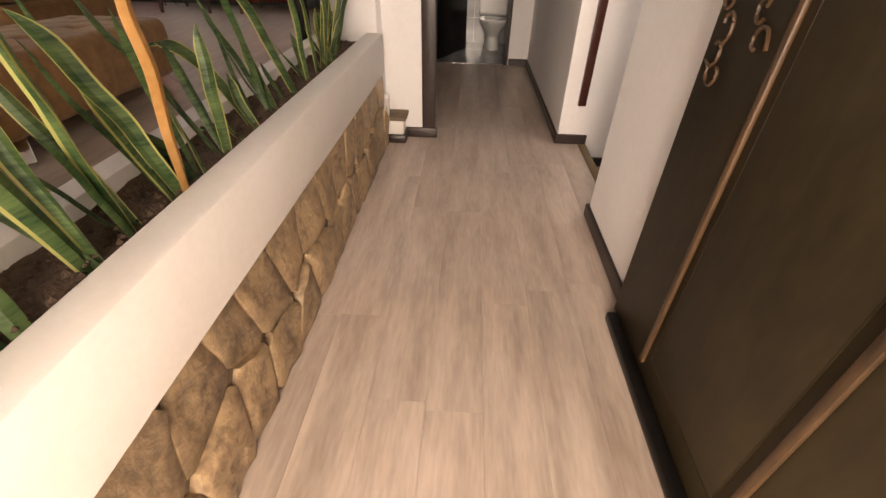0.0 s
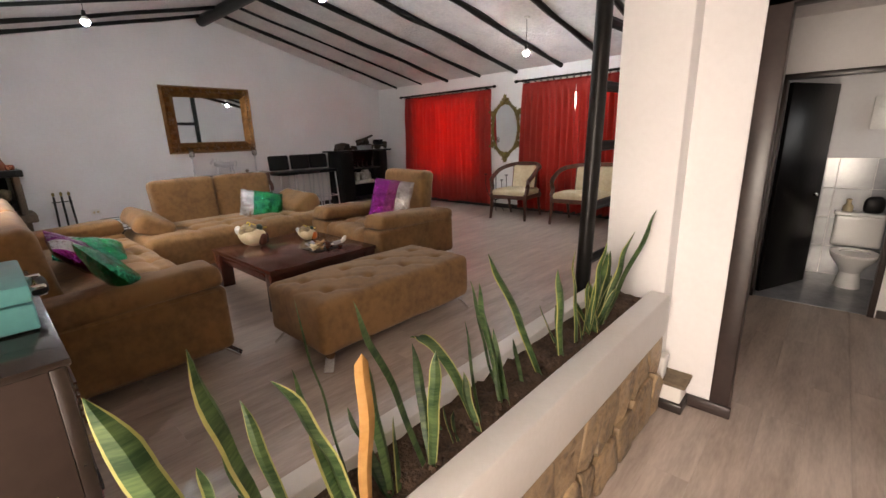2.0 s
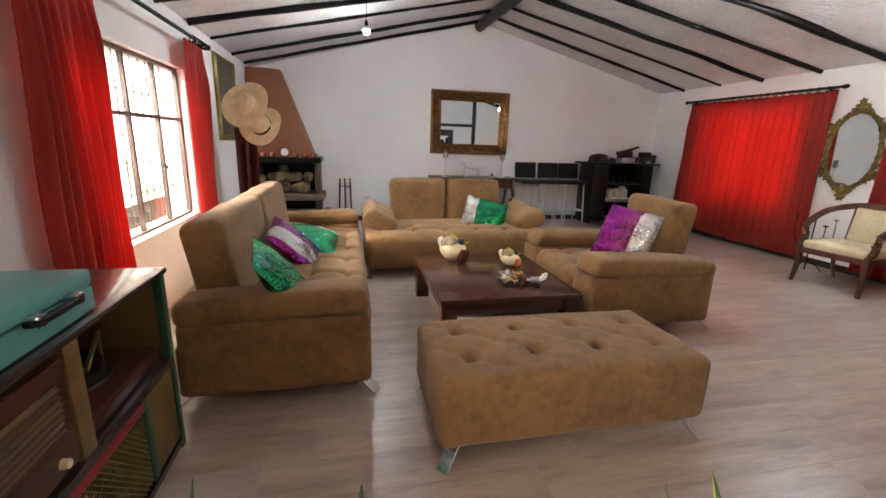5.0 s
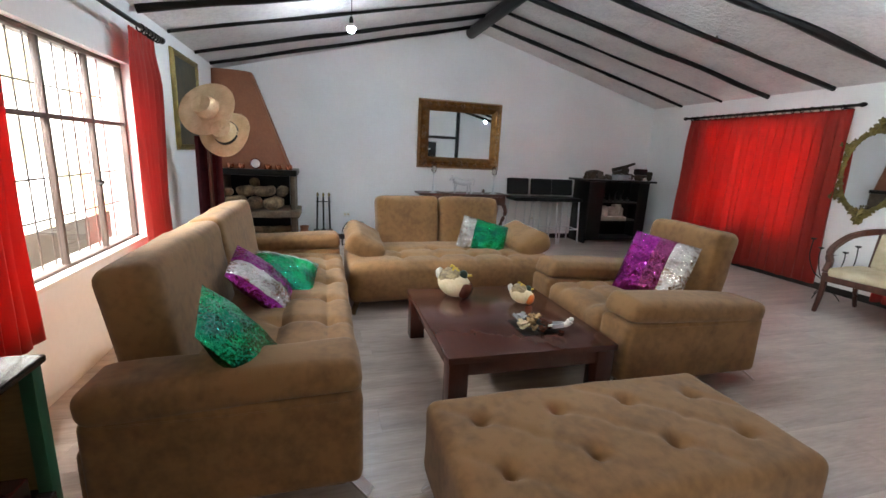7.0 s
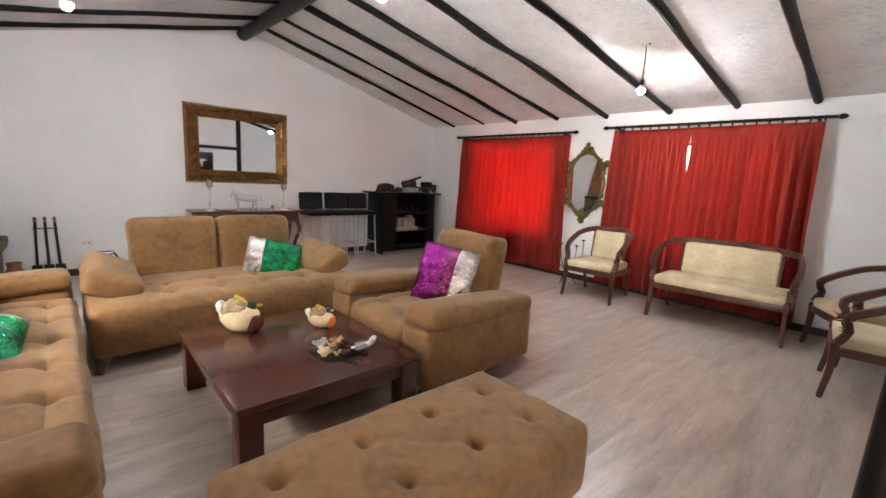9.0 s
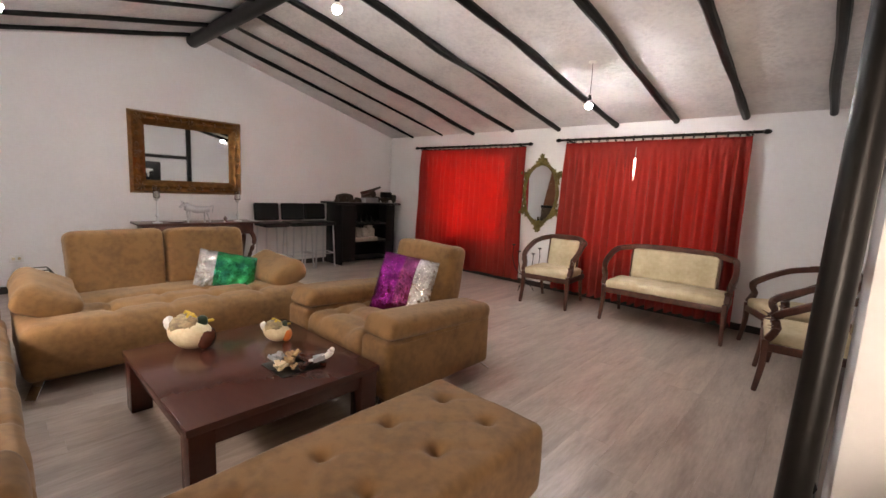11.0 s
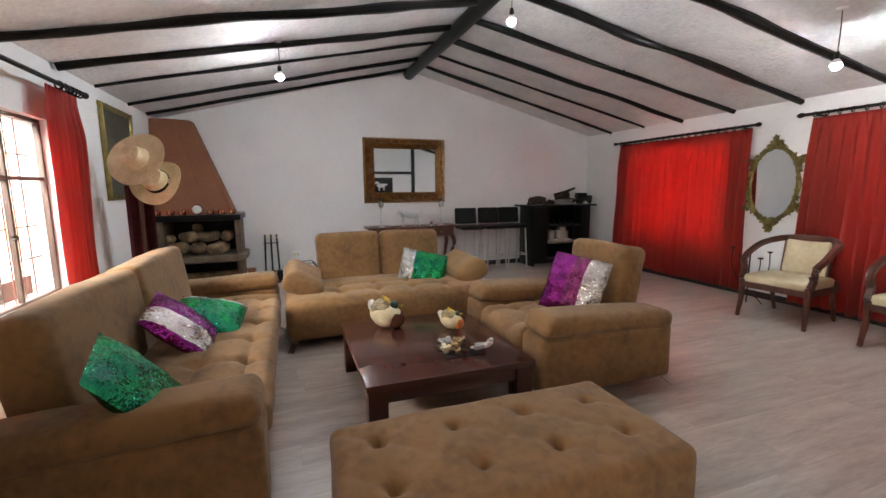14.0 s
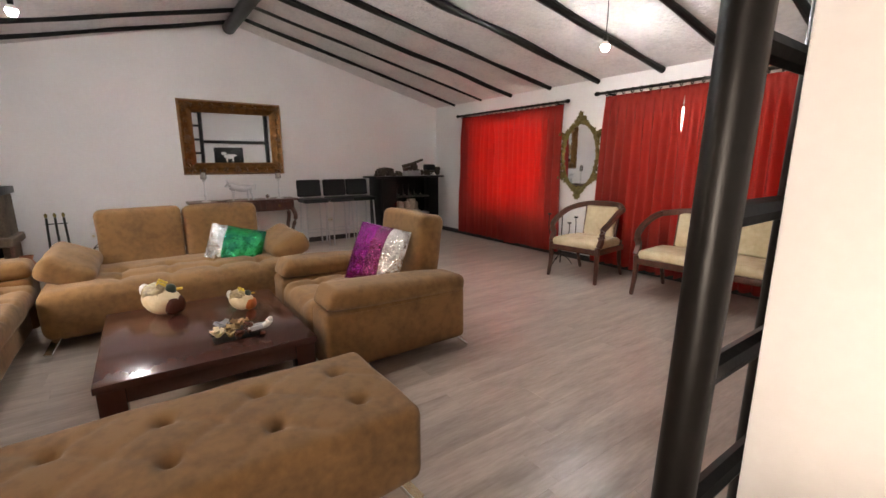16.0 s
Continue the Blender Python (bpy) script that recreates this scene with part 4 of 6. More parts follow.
part("post", box(-0.60, -0.52, 5.15, 5.25, 0, 2.55, 0.008), BLACKWOOD, post)


# ---- console table and what stands on it ----
ct = thing("console_table", "carved dark wood console table with drawers", "table", pose(-6.82, 3.27, 0))
part("tabletop", box(-0.19, 0.21, -0.68, 0.68, 0.705, 0.73, 0.008), CHAIRWOOD, ct)
part("apron", box(-0.16, 0.17, -0.62, 0.62, 0.57, 0.705, 0.006), CHAIRWOOD, ct)
for y in (-0.41, 0, 0.41):
    d = part("drawer", box(0.17, 0.185, y - 0.17, y + 0.17, 0.59, 0.69, 0.005), CHAIRWOOD, ct)
    part("knob", moved(lathe([(0, 0), (0.012, 0.004), (0.014, 0.016), (0, 0.022)], 10), pose(0.185, y, 0.64, 0, 90, 0)), PALEGOLD, d)
for sx in (-1, 1):
    for sy in (-1, 1):
        part("leg", sweep([(sx * 0.13, sy * 0.58, 0.62), (sx * 0.17, sy * 0.63, 0.48), (sx * 0.12, sy * 0.58, 0.25), (sx * 0.13, sy * 0.59, 0.08), (sx * 0.17, sy * 0.62, 0.0)], 0.055, n=8, taper=(1.2, 0.7)), CHAIRWOOD, ct)


def candlestick(x, y, h):
    c = thing("candlestick", "tall glass candlestick with a candle cup", "candlestick", pose(x, y, 0.73), "glass candlesticks")
    part("stem", lathe([(0.0, 0), (0.05, 0.0), (0.05, 0.008), (0.012, 0.02), (0.008, 0.06), (0.02, 0.09), (0.008, 0.12), (0.008, h * 0.62), (0.03, h * 0.66), (0.0, h * 0.67)], 14), SATIN, c)
    part("cup", lathe([(0.012, h * 0.66), (0.036, h * 0.72), (0.034, h), (0.031, h), (0.03, h * 0.73), (0.01, h * 0.68)], 16), GLASS, c)
    part("candle", disc(0.022, h * 0.69, h * 0.88, 12), WHITE, c)


candlestick(-6.72, 2.80, 0.42), candlestick(-6.74, 3.72, 0.40)


def quadruped(L, H, bm=None):
    made = sweep([(-L * 0.42, 0, H * 0.66), (-L * 0.1, 0, H * 0.62), (L * 0.22, 0, H * 0.70), (L * 0.36, 0, H * 0.78)], L * 0.27, L * 0.30, n=10, taper=(0.85, 1.1))
    sweep([(L * 0.33, 0, H * 0.80), (L * 0.45, 0, H * 0.84), (L * 0.56, 0, H * 0.72)], L * 0.16, n=8, bm=made, taper=(1.2, 0.6))
    for x, dx in ((-0.36, -0.12), (-0.28, 0.02), (0.22, 0.1), (0.3, 0.0)):
        s = 0.05 if dx > 0 else -0.05
        sweep([(L * x, L * s, H * 0.55), (L * (x + dx * 0.5), L * s, H * 0.3), (L * (x + dx), L * s, 0.0)], L * 0.09, n=6, bm=made, taper=(1.2, 0.6))
    sweep([(-L * 0.44, 0, H * 0.75), (-L * 0.6, 0, H * 0.85), (-L * 0.55, 0, H * 0.5)], L * 0.04, n=5, bm=made)
    for s in (-1, 1):
        sweep([(L * 0.42, s * L * 0.05, H * 0.9), (L * 0.45, s * L * 0.13, H * 0.97), (L * 0.5, s * L * 0.12, H * 1.08)], L * 0.04, n=5, bm=made, taper=(1, 0.4))
    return made


solo("bull_figurine", quadruped(0.32, 0.25), SATIN, "polished silver bull figurine on the console table", "figurine", pose(-6.72, 3.22, 0.73, 0, 0, -95))
solo("dish", lathe([(0, 0), (0.06, 0.0), (0.085, 0.018), (0.08, 0.018), (0.055, 0.006), (0, 0.006)], 18), CHROME, "small silver dish on the console table", "dish", pose(-6.7, 2.98, 0.73))
solo("small_ornament", lathe([(0, 0), (0.025, 0), (0.02, 0.03), (0.03, 0.05), (0.0, 0.075)], 12), CHROME, "small silver ornament on the console table", "ornament", pose(-6.7, 3.55, 0.73))


# ---- bar stools ----
def stool(y):
    s = thing("bar_stool", "black leather bar stool with chrome legs", "stool", pose(-6.76, y, 0), "row of bar stools")
    part("seat", moved(soft(0.36, 0.36, 0.055, 0.02, (6, 6, 2), 0.006), pose(0, 0, 0.675)), BLACKLEATHER, s)
    part("backrest", moved(soft(0.05, 0.36, 0.25, 0.022, (3, 6, 5), 0, rough=0.002), pose(-0.17, 0, 0.845, 0, -6, 0)), BLACKLEATHER, s)
    for sx in (-1, 1):
        for sy in (-1, 1):
            part("leg", sweep([(sx * 0.14, sy * 0.14, 0.65), (sx * 0.165, sy * 0.165, 0.0)], 0.024, n=8), SATIN, s)
    for a, b in (((-0.16, -0.16, 0.22), (0.16, -0.16, 0.22)), ((-0.16, 0.16, 0.22), (0.16, 0.16, 0.22)), ((0.16, -0.16, 0.22), (0.16, 0.16, 0.22)), ((-0.16, -0.16, 0.22), (-0.16, 0.16, 0.22))):
        part("rail", sweep([a, b], 0.018, n=6), SATIN, s)


for y in (4.2, 4.60, 4.97):
    stool(y)

# ---- black corner cabinet ----
cb = thing("display_cabinet", "black wooden cabinet with glass-fronted shelves", "cabinet", pose(-6.80, 5.80, 0))
part("back", box(-0.23, -0.21, -0.55, 0.55, 0.0, 0.975), BLACKWOOD, cb)
for y in (-0.55, 0.52):
    part("side", box(-0.21, 0.2, y, y + 0.03, 0.0, 0.975, 0.003), BLACKWOOD, cb)
for z in (0.05, 0.34, 0.63):
    part("shelf", box(-0.21, 0.18, -0.52, 0.52, z, z + 0.02, 0.002), BLACKWOOD, cb)
part("top", box(-0.24, 0.25, -0.66, 0.64, 0.975, 1.005, 0.006), BLACKWOOD, cb)
for y0, y1 in ((-0.52, -0.28), (0.36, 0.52)):
    part("door", box(0.19, 0.205, y0, y1, 0.05, 0.965, 0.003), BLACKWOOD, cb)
for k in range(5):
    solo("bottle", lathe([(0, 0), (0.03, 0), (0.03, 0.12), (0.012, 0.16), (0.012, 0.21), (0, 0.21)], 12), GLASS, "small glass bottle on the cabinet shelf", "bottle", pose(-6.72, 5.62 + 0.11 * k, 0.65), "bottles in the cabinet")
PALECLAY = mat("pale_clay", (0.50, 0.44, 0.37), (0.26, 0.22, 0.18), 0.6, scale=9, fine=40, bump=0.4)
co = thing("ceramic_ornament", "pale clay ornament group on the cabinet shelf", "ornament", pose(-6.72, 5.78, 0.36))
part("base", moved(soft(0.2, 0.46, 0.07, 0.02, (6, 9, 3), rough=0.01), pose(0, 0, 0.035)), PALECLAY, co)
for y, r, z in ((-0.13, 0.075, 0.14), (0.0, 0.06, 0.125), (0.08, 0.085, 0.17), (0.17, 0.06, 0.13)):
    part("figure", moved(soft(r * 1.5, r * 1.5, z * 1.35, r * 0.55, (6, 6, 7), rough=0.03, seed=y * 9), pose(0, y, z)), PALECLAY, co)
BRONZE = mat("dark_bronze", (0.075, 0.058, 0.04), (0.02, 0.015, 0.011), 0.4, 0.5, scale=12, fine=60, bump=0.3)


def cart(y, L, wheels, label):
    c = thing("model_cart", label, "model", pose(-6.74, y, 1.005) @ Matrix.Diagonal((1.25, 1.15, 1.35, 1)), "models on the cabinet")
    part("body", sweep([(0, -L / 2, 0.06), (0, 0, 0.08), (0, L / 2, 0.06)], 0.07, 0.05), BRONZE, c)
    for k in range(wheels):
        yy = -L / 2 + L * (k + 0.5) / wheels
        for s in (-1, 1):
            part("wheel", moved(lathe([(0.0, -0.006), (0.045, -0.006), (0.045, 0.006), (0.0, 0.006)], 14), pose(s * 0.05, yy, 0.045, 0, 90, 0)), BRONZE, c)
    return c


cart(5.40, 0.24, 2, "small dark bronze model cart on the cabinet")
plinth = thing("model_cannon", "dark bronze model cannon on a pale plinth", "model", pose(-6.74, 5.90, 1.005), "models on the cabinet")
part("plinth", box(-0.08, 0.08, -0.13, 0.13, 0, 0.085, 0.008), TILE, plinth, "pale stone plinth")
part("carriage", sweep([(0, -0.15, 0.10), (0, 0.0, 0.13), (0, 0.10, 0.12)], 0.08, 0.05), BRONZE, plinth)
part("barrel", sweep([(0, -0.17, 0.15), (0, 0.02, 0.20), (0, 0.22, 0.265)], 0.052, n=10, taper=(1.25, 0.7)), BRONZE, plinth)
for sx in (-1, 1):
    part("wheel", moved(lathe([(0.0, -0.006), (0.06, -0.008), (0.066, 0.0), (0.06, 0.008), (0.0, 0.006)], 16), pose(sx * 0.06, 0.02, 0.145, 0, 90, 0)), BRONZE, plinth)
coach = thing("model_carriage", "dark model carriage with a boxy cab", "model", pose(-6.74, 6.27, 1.005), "models on the cabinet")
part("chassis", box(-0.06, 0.06, -0.19, 0.17, 0.05, 0.085, 0.008), BRONZE, coach)
part("cab", box(-0.055, 0.055, -0.11, 0.08, 0.085, 0.185, 0.018), BLACKLEATHER, coach)
part("hood", moved(soft(0.10, 0.13, 0.07, 0.025, (5, 6, 4)), pose(0, 0.13, 0.11)), BRONZE, coach)
for sx in (-1, 1):
    for y in (-0.13, 0.11):
        part("wheel", moved(lathe([(0.0, -0.008), (0.045, -0.010), (0.05, 0.0), (0.045, 0.010), (0.0, 0.008)], 14), pose(sx * 0.068, y, 0.05, 0, 90, 0)), BRONZE, coach)
for y, s in ((5.22, 0.06), (5.29, 0.04), (5.47, 0.055), (5.55, 0.05), (5.63, 0.07), (5.86, 0.065), (5.92, 0.04), (6.0, 0.07), (6.22, 0.06), (6.32, 0.05)):
    solo("trinket", moved(soft(s * 1.2, s * 1.6, s * 1.1, s * 0.45, (7, 7, 7), rough=0.03, seed=y * 7), pose(0, 0, s * 0.55)) if int(y * 100) % 2 else lathe([(0, 0), (s * 0.5, 0), (s * 0.62, s * 0.5), (s * 0.25, s * 1.0), (s * 0.4, s * 1.5), (0, s * 1.55)], 12), BRONZE if y != 6.32 else WHITE, "small trinket on the black cabinet", "ornament", pose(-6.7, y, 1.005), "models on the cabinet")

# ---- corner fireplace ----
fp = thing("fireplace", "corner fireplace with terracotta hood and black mantel", "fireplace", pose(0, 0, 0))
XF = -6.50
bm = bmesh.new()
lo = [(XW, YS), (XF, YS), (XF, 0.62), (XF - 0.06, 0.90), (XW, 0.90)]
hi = [(XW, YS), (XF - 0.22, YS), (XF - 0.22, 0.30), (XF - 0.3, 0.47), (XW, 0.47)]
a = [bm.verts.new((x, y, 0.98)) for x, y in lo]
b = [bm.verts.new((x, y, 2.13)) for x, y in hi]
for k in range(5):
    bm.faces.new((a[k], a[(k + 1) % 5], b[(k + 1) % 5], b[k]))
bm.faces.new(a[::-1]), bm.faces.new(b)
bmesh.ops.recalc_face_normals(bm, faces=bm.faces[:])
bmesh.ops.bevel(bm, geom=[e for e in bm.edges if abs(e.verts[0].co.z - e.verts[1].co.z) > 0.5], offset=0.03, segments=3, affect="EDGES")
part("hood", bm, TERRA, fp, "terracotta plastered chimney hood")
part("mantel", box(XW, XF + 0.07, YS, 0.99, 0.91, 0.985, 0.012), BLACKWOOD, fp, "black timber mantel")
part("pier", box(XW, XF - 0.02, YS, 0.14, 0, 0.91, 0.015), CONCRETE, fp)
part("pier", box(XW, XF - 0.06, 0.90, 0.96, 0, 0.91, 0.015), CONCRETE, fp)
part("back", box(XW, XW + 0.05, 0.14, 0.86, 0, 0.91), IRON, fp)
part("hearth_shelf", moved(soft(0.62, 0.98, 0.09, 0.02, (8, 10, 3), 0, rough=0.012), pose(XF - 0.22, 0.53, 0.44)), CONCRETE, fp, "rough stone hearth shelf")
part("hearth_base", box(XW, XF - 0.04, 0.10, 0.93, 0, 0.16, 0.02), CONCRETE, fp)
for k, (y, z, L, r, a, dx) in enumerate([(0.24, 0.565, 0.30, 0.075, 62, 0.02), (0.47, 0.56, 0.26, 0.085, 20, 0.0), (0.70, 0.565, 0.30, 0.085, -28, 0.02), (0.36, 0.70, 0.25, 0.07, 40, -0.03), (0.58, 0.705, 0.28, 0.078, 75, -0.02), (0.80, 0.70, 0.22, 0.065, -10, -0.03), (0.46, 0.80, 0.2, 0.055, 15, -0.06), (0.17, 0.69, 0.18, 0.055, 10, -0.04)]):
    solo("firewood", moved(soft(L, r * 2, r * 1.8, r * 0.78, (9, 7, 7), rough=0.028, seed=k * 1.3), pose(0, 0, 0, 0, 6 * (k % 3 - 1), 0)), LOGWOOD, "rounded piece of firewood on the hearth shelf", "firewood", pose(XF - 0.15 + dx, y, z, 0, 0, a), "firewood in the fireplace")
for k in range(4):
    solo("firewood", sweep([(-0.2, 0, 0), (0.2, 0.01, 0)], 0.08, n=10, wobble=0.3), LOGWOOD, "split firewood stacked under the hearth", "firewood", pose(XF - 0.2, 0.25 + 0.17 * k, 0.205, 0, 0, 80 + 9 * k), "firewood in the fireplace")
COPPER = mat("copper", (0.75, 0.32, 0.19), (0.5, 0.2, 0.11), 0.2, 0.9, bump=0.05)
for y in (0.10, 0.24, 0.36, 0.66, 0.78, 0.9):
    solo("copper_cup", lathe([(0, 0), (0.035, 0), (0.042, 0.03), (0.036, 0.058), (0.032, 0.058), (0.036, 0.03), (0, 0.008)], 14), COPPER, "small shiny copper cup on the mantel", "cup", pose(XF + 0.01, y, 0.985), "copper cups")
ck = thing("mantel_clock", "small round white clock on the mantel", "clock", pose(XF + 0.01, 0.52, 0.985))
part("case", moved(lathe([(0, -0.02), (0.06, -0.02), (0.065, 0.0), (0.06, 0.02), (0, 0.02)], 20), pose(0, 0, 0.065, 0, 90, 0)), CHROME, ck)
part("face", moved(lathe([(0, 0), (0.05, 0), (0.05, 0.004), (0, 0.004)], 20), pose(0.02, 0, 0.065, 0, 90, 0)), WHITE, ck)
jug = solo("clay_jug", lathe([(0, 0), (0.05, 0), (0.07, 0.06), (0.055, 0.12), (0.035, 0.15), (0.045, 0.18), (0.036, 0.18), (0.028, 0.15), (0, 0.13)], 16), TERRA, "small brown clay jug beside the hearth", "jug", pose(-6.60, 1.06, 0) @ Matrix.Diagonal((1.3, 1.3, 1.5, 1)))

ft = thing("fire_tools", "black iron fireplace tool set on a stand", "fire tools", pose(-6.94, 1.30, 0))
part("base", disc(0.11, 0, 0.02, 18), IRON, ft)
part("post", sweep([(0, 0, 0.02), (0, 0, 0.66)], 0.016, n=6), IRON, ft)
part("crossbar", sweep([(0, -0.1, 0.55), (0, 0.1, 0.55)], 0.012, n=6), IRON, ft)
for y in (-0.075, 0.0, 0.075):
    t = part("tool", sweep([(0.03, y, 0.62), (0.03, y * 1.2, 0.12)], 0.024, n=6), IRON, ft)
    part("tool_head", moved(soft(0.045, 0.085, 0.15, 0.018, (3, 4, 4)), pose(0.03, y * 1.2, 0.10)), IRON, t)
    part("grip", moved(lathe([(0, 0), (0.014, 0.01), (0.016, 0.04), (0, 0.06)], 8), pose(0.03, y, 0.62)), PALEGOLD, t)
lb = thing("log_basket", "open black iron log basket", "basket", pose(-6.78, 1.73, 0))
for z, w in ((0.02, 0.19), (0.17, 0.17), (0.28, 0.10)):
    for a, b in (((-w, -w, z), (w, -w, z)), ((w, -w, z), (w, w, z)), ((w, w, z), (-w, w, z)), ((-w, w, z), (-w, -w, z))):
        part("bar", sweep([a, b], 0.012, n=6), IRON, lb)
for sx in (-1, 1):
    for sy in (-1, 1):
        part("upright", sweep([(sx * 0.19, sy * 0.19, 0.0), (sx * 0.17, sy * 0.17, 0.17), (sx * 0.10, sy * 0.10, 0.28)], 0.012, n=6, steps=2), IRON, lb)

# ---- hat stand ----
hs = thing("coat_stand", "dark wooden coat stand behind the sofa", "coat stand", pose(-5.02, 0.36, 0))
part("pole", sweep([(0, 0, 0.05), (0, 0, 1.62)], 0.035, n=10), CHAIRWOOD, hs)
part("base", lathe([(0, 0), (0.2, 0), (0.19, 0.03), (0.05, 0.06), (0, 0.07)], 20), CHAIRWOOD, hs)
for k, (a, z) in enumerate([(-40, 1.5), (70, 1.36), (160, 1.4)]):
    part("peg", sweep([(0, 0, z), (0.07 * math.cos(radians(a)), 0.07 * math.sin(radians(a)), z + 0.02), (0.10 * math.cos(radians(a)), 0.10 * math.sin(radians(a)), z + 0.06)], 0.018, n=6), CHAIRWOOD, hs)


def hat(m, label, d, curl):
    h = thing("straw_hat", label, "hat", m, "straw hats")
    bm = bmesh.new()
    prof = [(0.0, 0.10), (0.05, 0.108), (0.08, 0.10), (0.093, 0.06), (0.1, 0.012), (0.12, 0.002), (d * 0.38, 0.0), (d * 0.47, 0.006), (d * 0.5, 0.018)]
    n = 40
    rings = [[bm.verts.new((r * math.cos(t) * 1.0, r * math.sin(t) * 0.93, z + (curl * (r / (d / 2)) ** 3 * math.cos(2 * t) if r > 0.11 else -0.02 * max(0, 1 - r / 0.07) * abs(math.cos(t))))) for t in [2 * math.pi * k / n for k in range(n)]] for r, z in prof]
    for r0, r1 in zip(rings, rings[1:]):
        for k in range(n):
            bm.faces.new((r0[k], r1[k], r1[(k + 1) % n], r0[(k + 1) % n]))
    bmesh.ops.remove_doubles(bm, verts=bm.verts[:], dist=1e-5)
    bmesh.ops.recalc_face_normals(bm, faces=bm.faces[:])
    bmesh.ops.solidify(bm, geom=bm.faces[:], thickness=0.004)
    part("brim_and_crown", bm, STRAW, h)
    part("band", lathe([(0.098, 0.012), (0.104, 0.012), (0.101, 0.035), (0.095, 0.035)], 28), BLACKWOOD if curl > 0.02 else STRAW, h)


hat(pose(-4.93, 0.40, 1.535, 68, 0, 66), "wide-brimmed pinkish straw hat on the coat stand", 0.50, 0.012)
hat(pose(-4.88, 0.54, 1.345, 66, 0, 70), "wide-brimmed pale straw hat with dark band on stand", 0.43, 0.03)
PONCHO = mat("maroon_wool", (0.16, 0.025, 0.03), (0.075, 0.012, 0.018), 0.9, scale=14, fine=90, bump=0.3)
bm = bmesh.new()
rows = [[bm.verts.new((0.06 * math.cos(u * 3.1) + 0.02 * math.sin(u * 9), -0.10 + 0.20 * u / 2, 1.22 - 1.0 * v)) for u in [k / 8 * 2 for k in range(9)]] for v in [j / 8 for j in range(9)]]
for r0, r1 in zip(rows, rows[1:]):
    for k in range(8):
        bm.faces.new((r0[k], r0[k + 1], r1[k + 1], r1[k]))
bmesh.ops.solidify(bm, geom=bm.faces[:], thickness=0.01)
solo("poncho", bm, PONCHO, "maroon woollen poncho hanging from the coat stand", "poncho", pose(-5.05, 0.36, 0.1))


# ---- wooden salon chairs ----
def salon_chair(name, label, category, w, m, group):
    """Dark wooden armchair or settee, faces -y, origin under the seat's middle."""
    c = thing(name, label, category, m, group)
    h, d = w / 2, 0.26
    part("seat", moved(soft(w - 0.07, 0.50, 0.09, 0.035, (max(8, int(w * 14)), 9, 3), 0.025, rough=0.008, seed=w), pose(0, -0.01, 0.385)), CREAM, c, "cream upholstered seat")
    part("backrest", moved(soft(w * 0.60 if w < 0.8 else w * 0.72, 0.06, 0.33, 0.022, (10, 3, 8), rough=0.006, seed=w + 1), pose(0, 0.275, 0.585, -9, 0, 0)), CREAM, c, "cream upholstered back panel")
    for b in ((-h + 0.02, h - 0.02, -d - 0.01, -d + 0.02), (-h + 0.02, h - 0.02, d - 0.02, d + 0.01), (-h + 0.01, -h + 0.04, -d, d), (h - 0.04, h - 0.01, -d, d)):
        part("seat_rail", box(*b, 0.30, 0.355, 0.005), CHAIRWOOD, c)
    part("top_rail", sweep([(-h + 0.02, 0.20, 0.735), (-h * 0.6, 0.31, 0.765), (0, 0.33, 0.775), (h * 0.6, 0.31, 0.765), (h - 0.02, 0.20, 0.735)], 0.042, 0.055), CHAIRWOOD, c)
    pw = w * 0.30 if w < 0.8 else w * 0.36
    for s in (-1, 1):
        part("arm", sweep([(s * (h - 0.02), 0.21, 0.735), (s * h, 0.05, 0.70), (s * (h + 0.01), -0.12, 0.62), (s * (h - 0.005), -0.22, 0.55), (s * (h - 0.015), -0.20, 0.47), (s * (h - 0.02), -0.245, 0.38)], 0.05, 0.048, steps=6), CHAIRWOOD, c)
        part("back_post", sweep([(s * pw, 0.24, 0.34), (s * (pw + 0.01), 0.32, 0.765)], 0.032, 0.03), CHAIRWOOD, c)
        part("leg", sweep([(s * (h - 0.03), -0.25, 0.38), (s * (h - 0.03), -0.25, 0.2), (s * (h - 0.02), -0.275, 0.0)], 0.042, 0.042, taper=(1.1, 0.75)), CHAIRWOOD, c)
        part("leg", sweep([(s * (h - 0.05), 0.25, 0.40), (s * (h - 0.05), 0.26, 0.2), (s * (h - 0.05), 0.33, 0.0)], 0.038, 0.038, taper=(1.1, 0.75)), CHAIRWOOD, c)
    return c


G = "salon seating along the curtains"
salon_chair("salon_chair", "dark wooden armchair with cream upholstery by the curtain", "chair", 0.60, pose(-3.30, 6.03, 0, 0, 0, 6), G)
salon_chair("settee", "dark wooden two-seat settee with worn cream upholstery", "settee", 1.14, pose(-2.08, 6.12, 0, 0, 0, 4), G)
salon_chair("salon_chair", "dark wooden armchair with cream upholstery in the corner", "chair", 0.60, pose(-1.05, 6.12, 0, 0, 0, -62), G)
salon_chair("salon_chair", "reddish wooden armchair with cream upholstery facing the room", "chair", 0.60, pose(-0.92, 5.30, 0, 0, 0, -84), G)

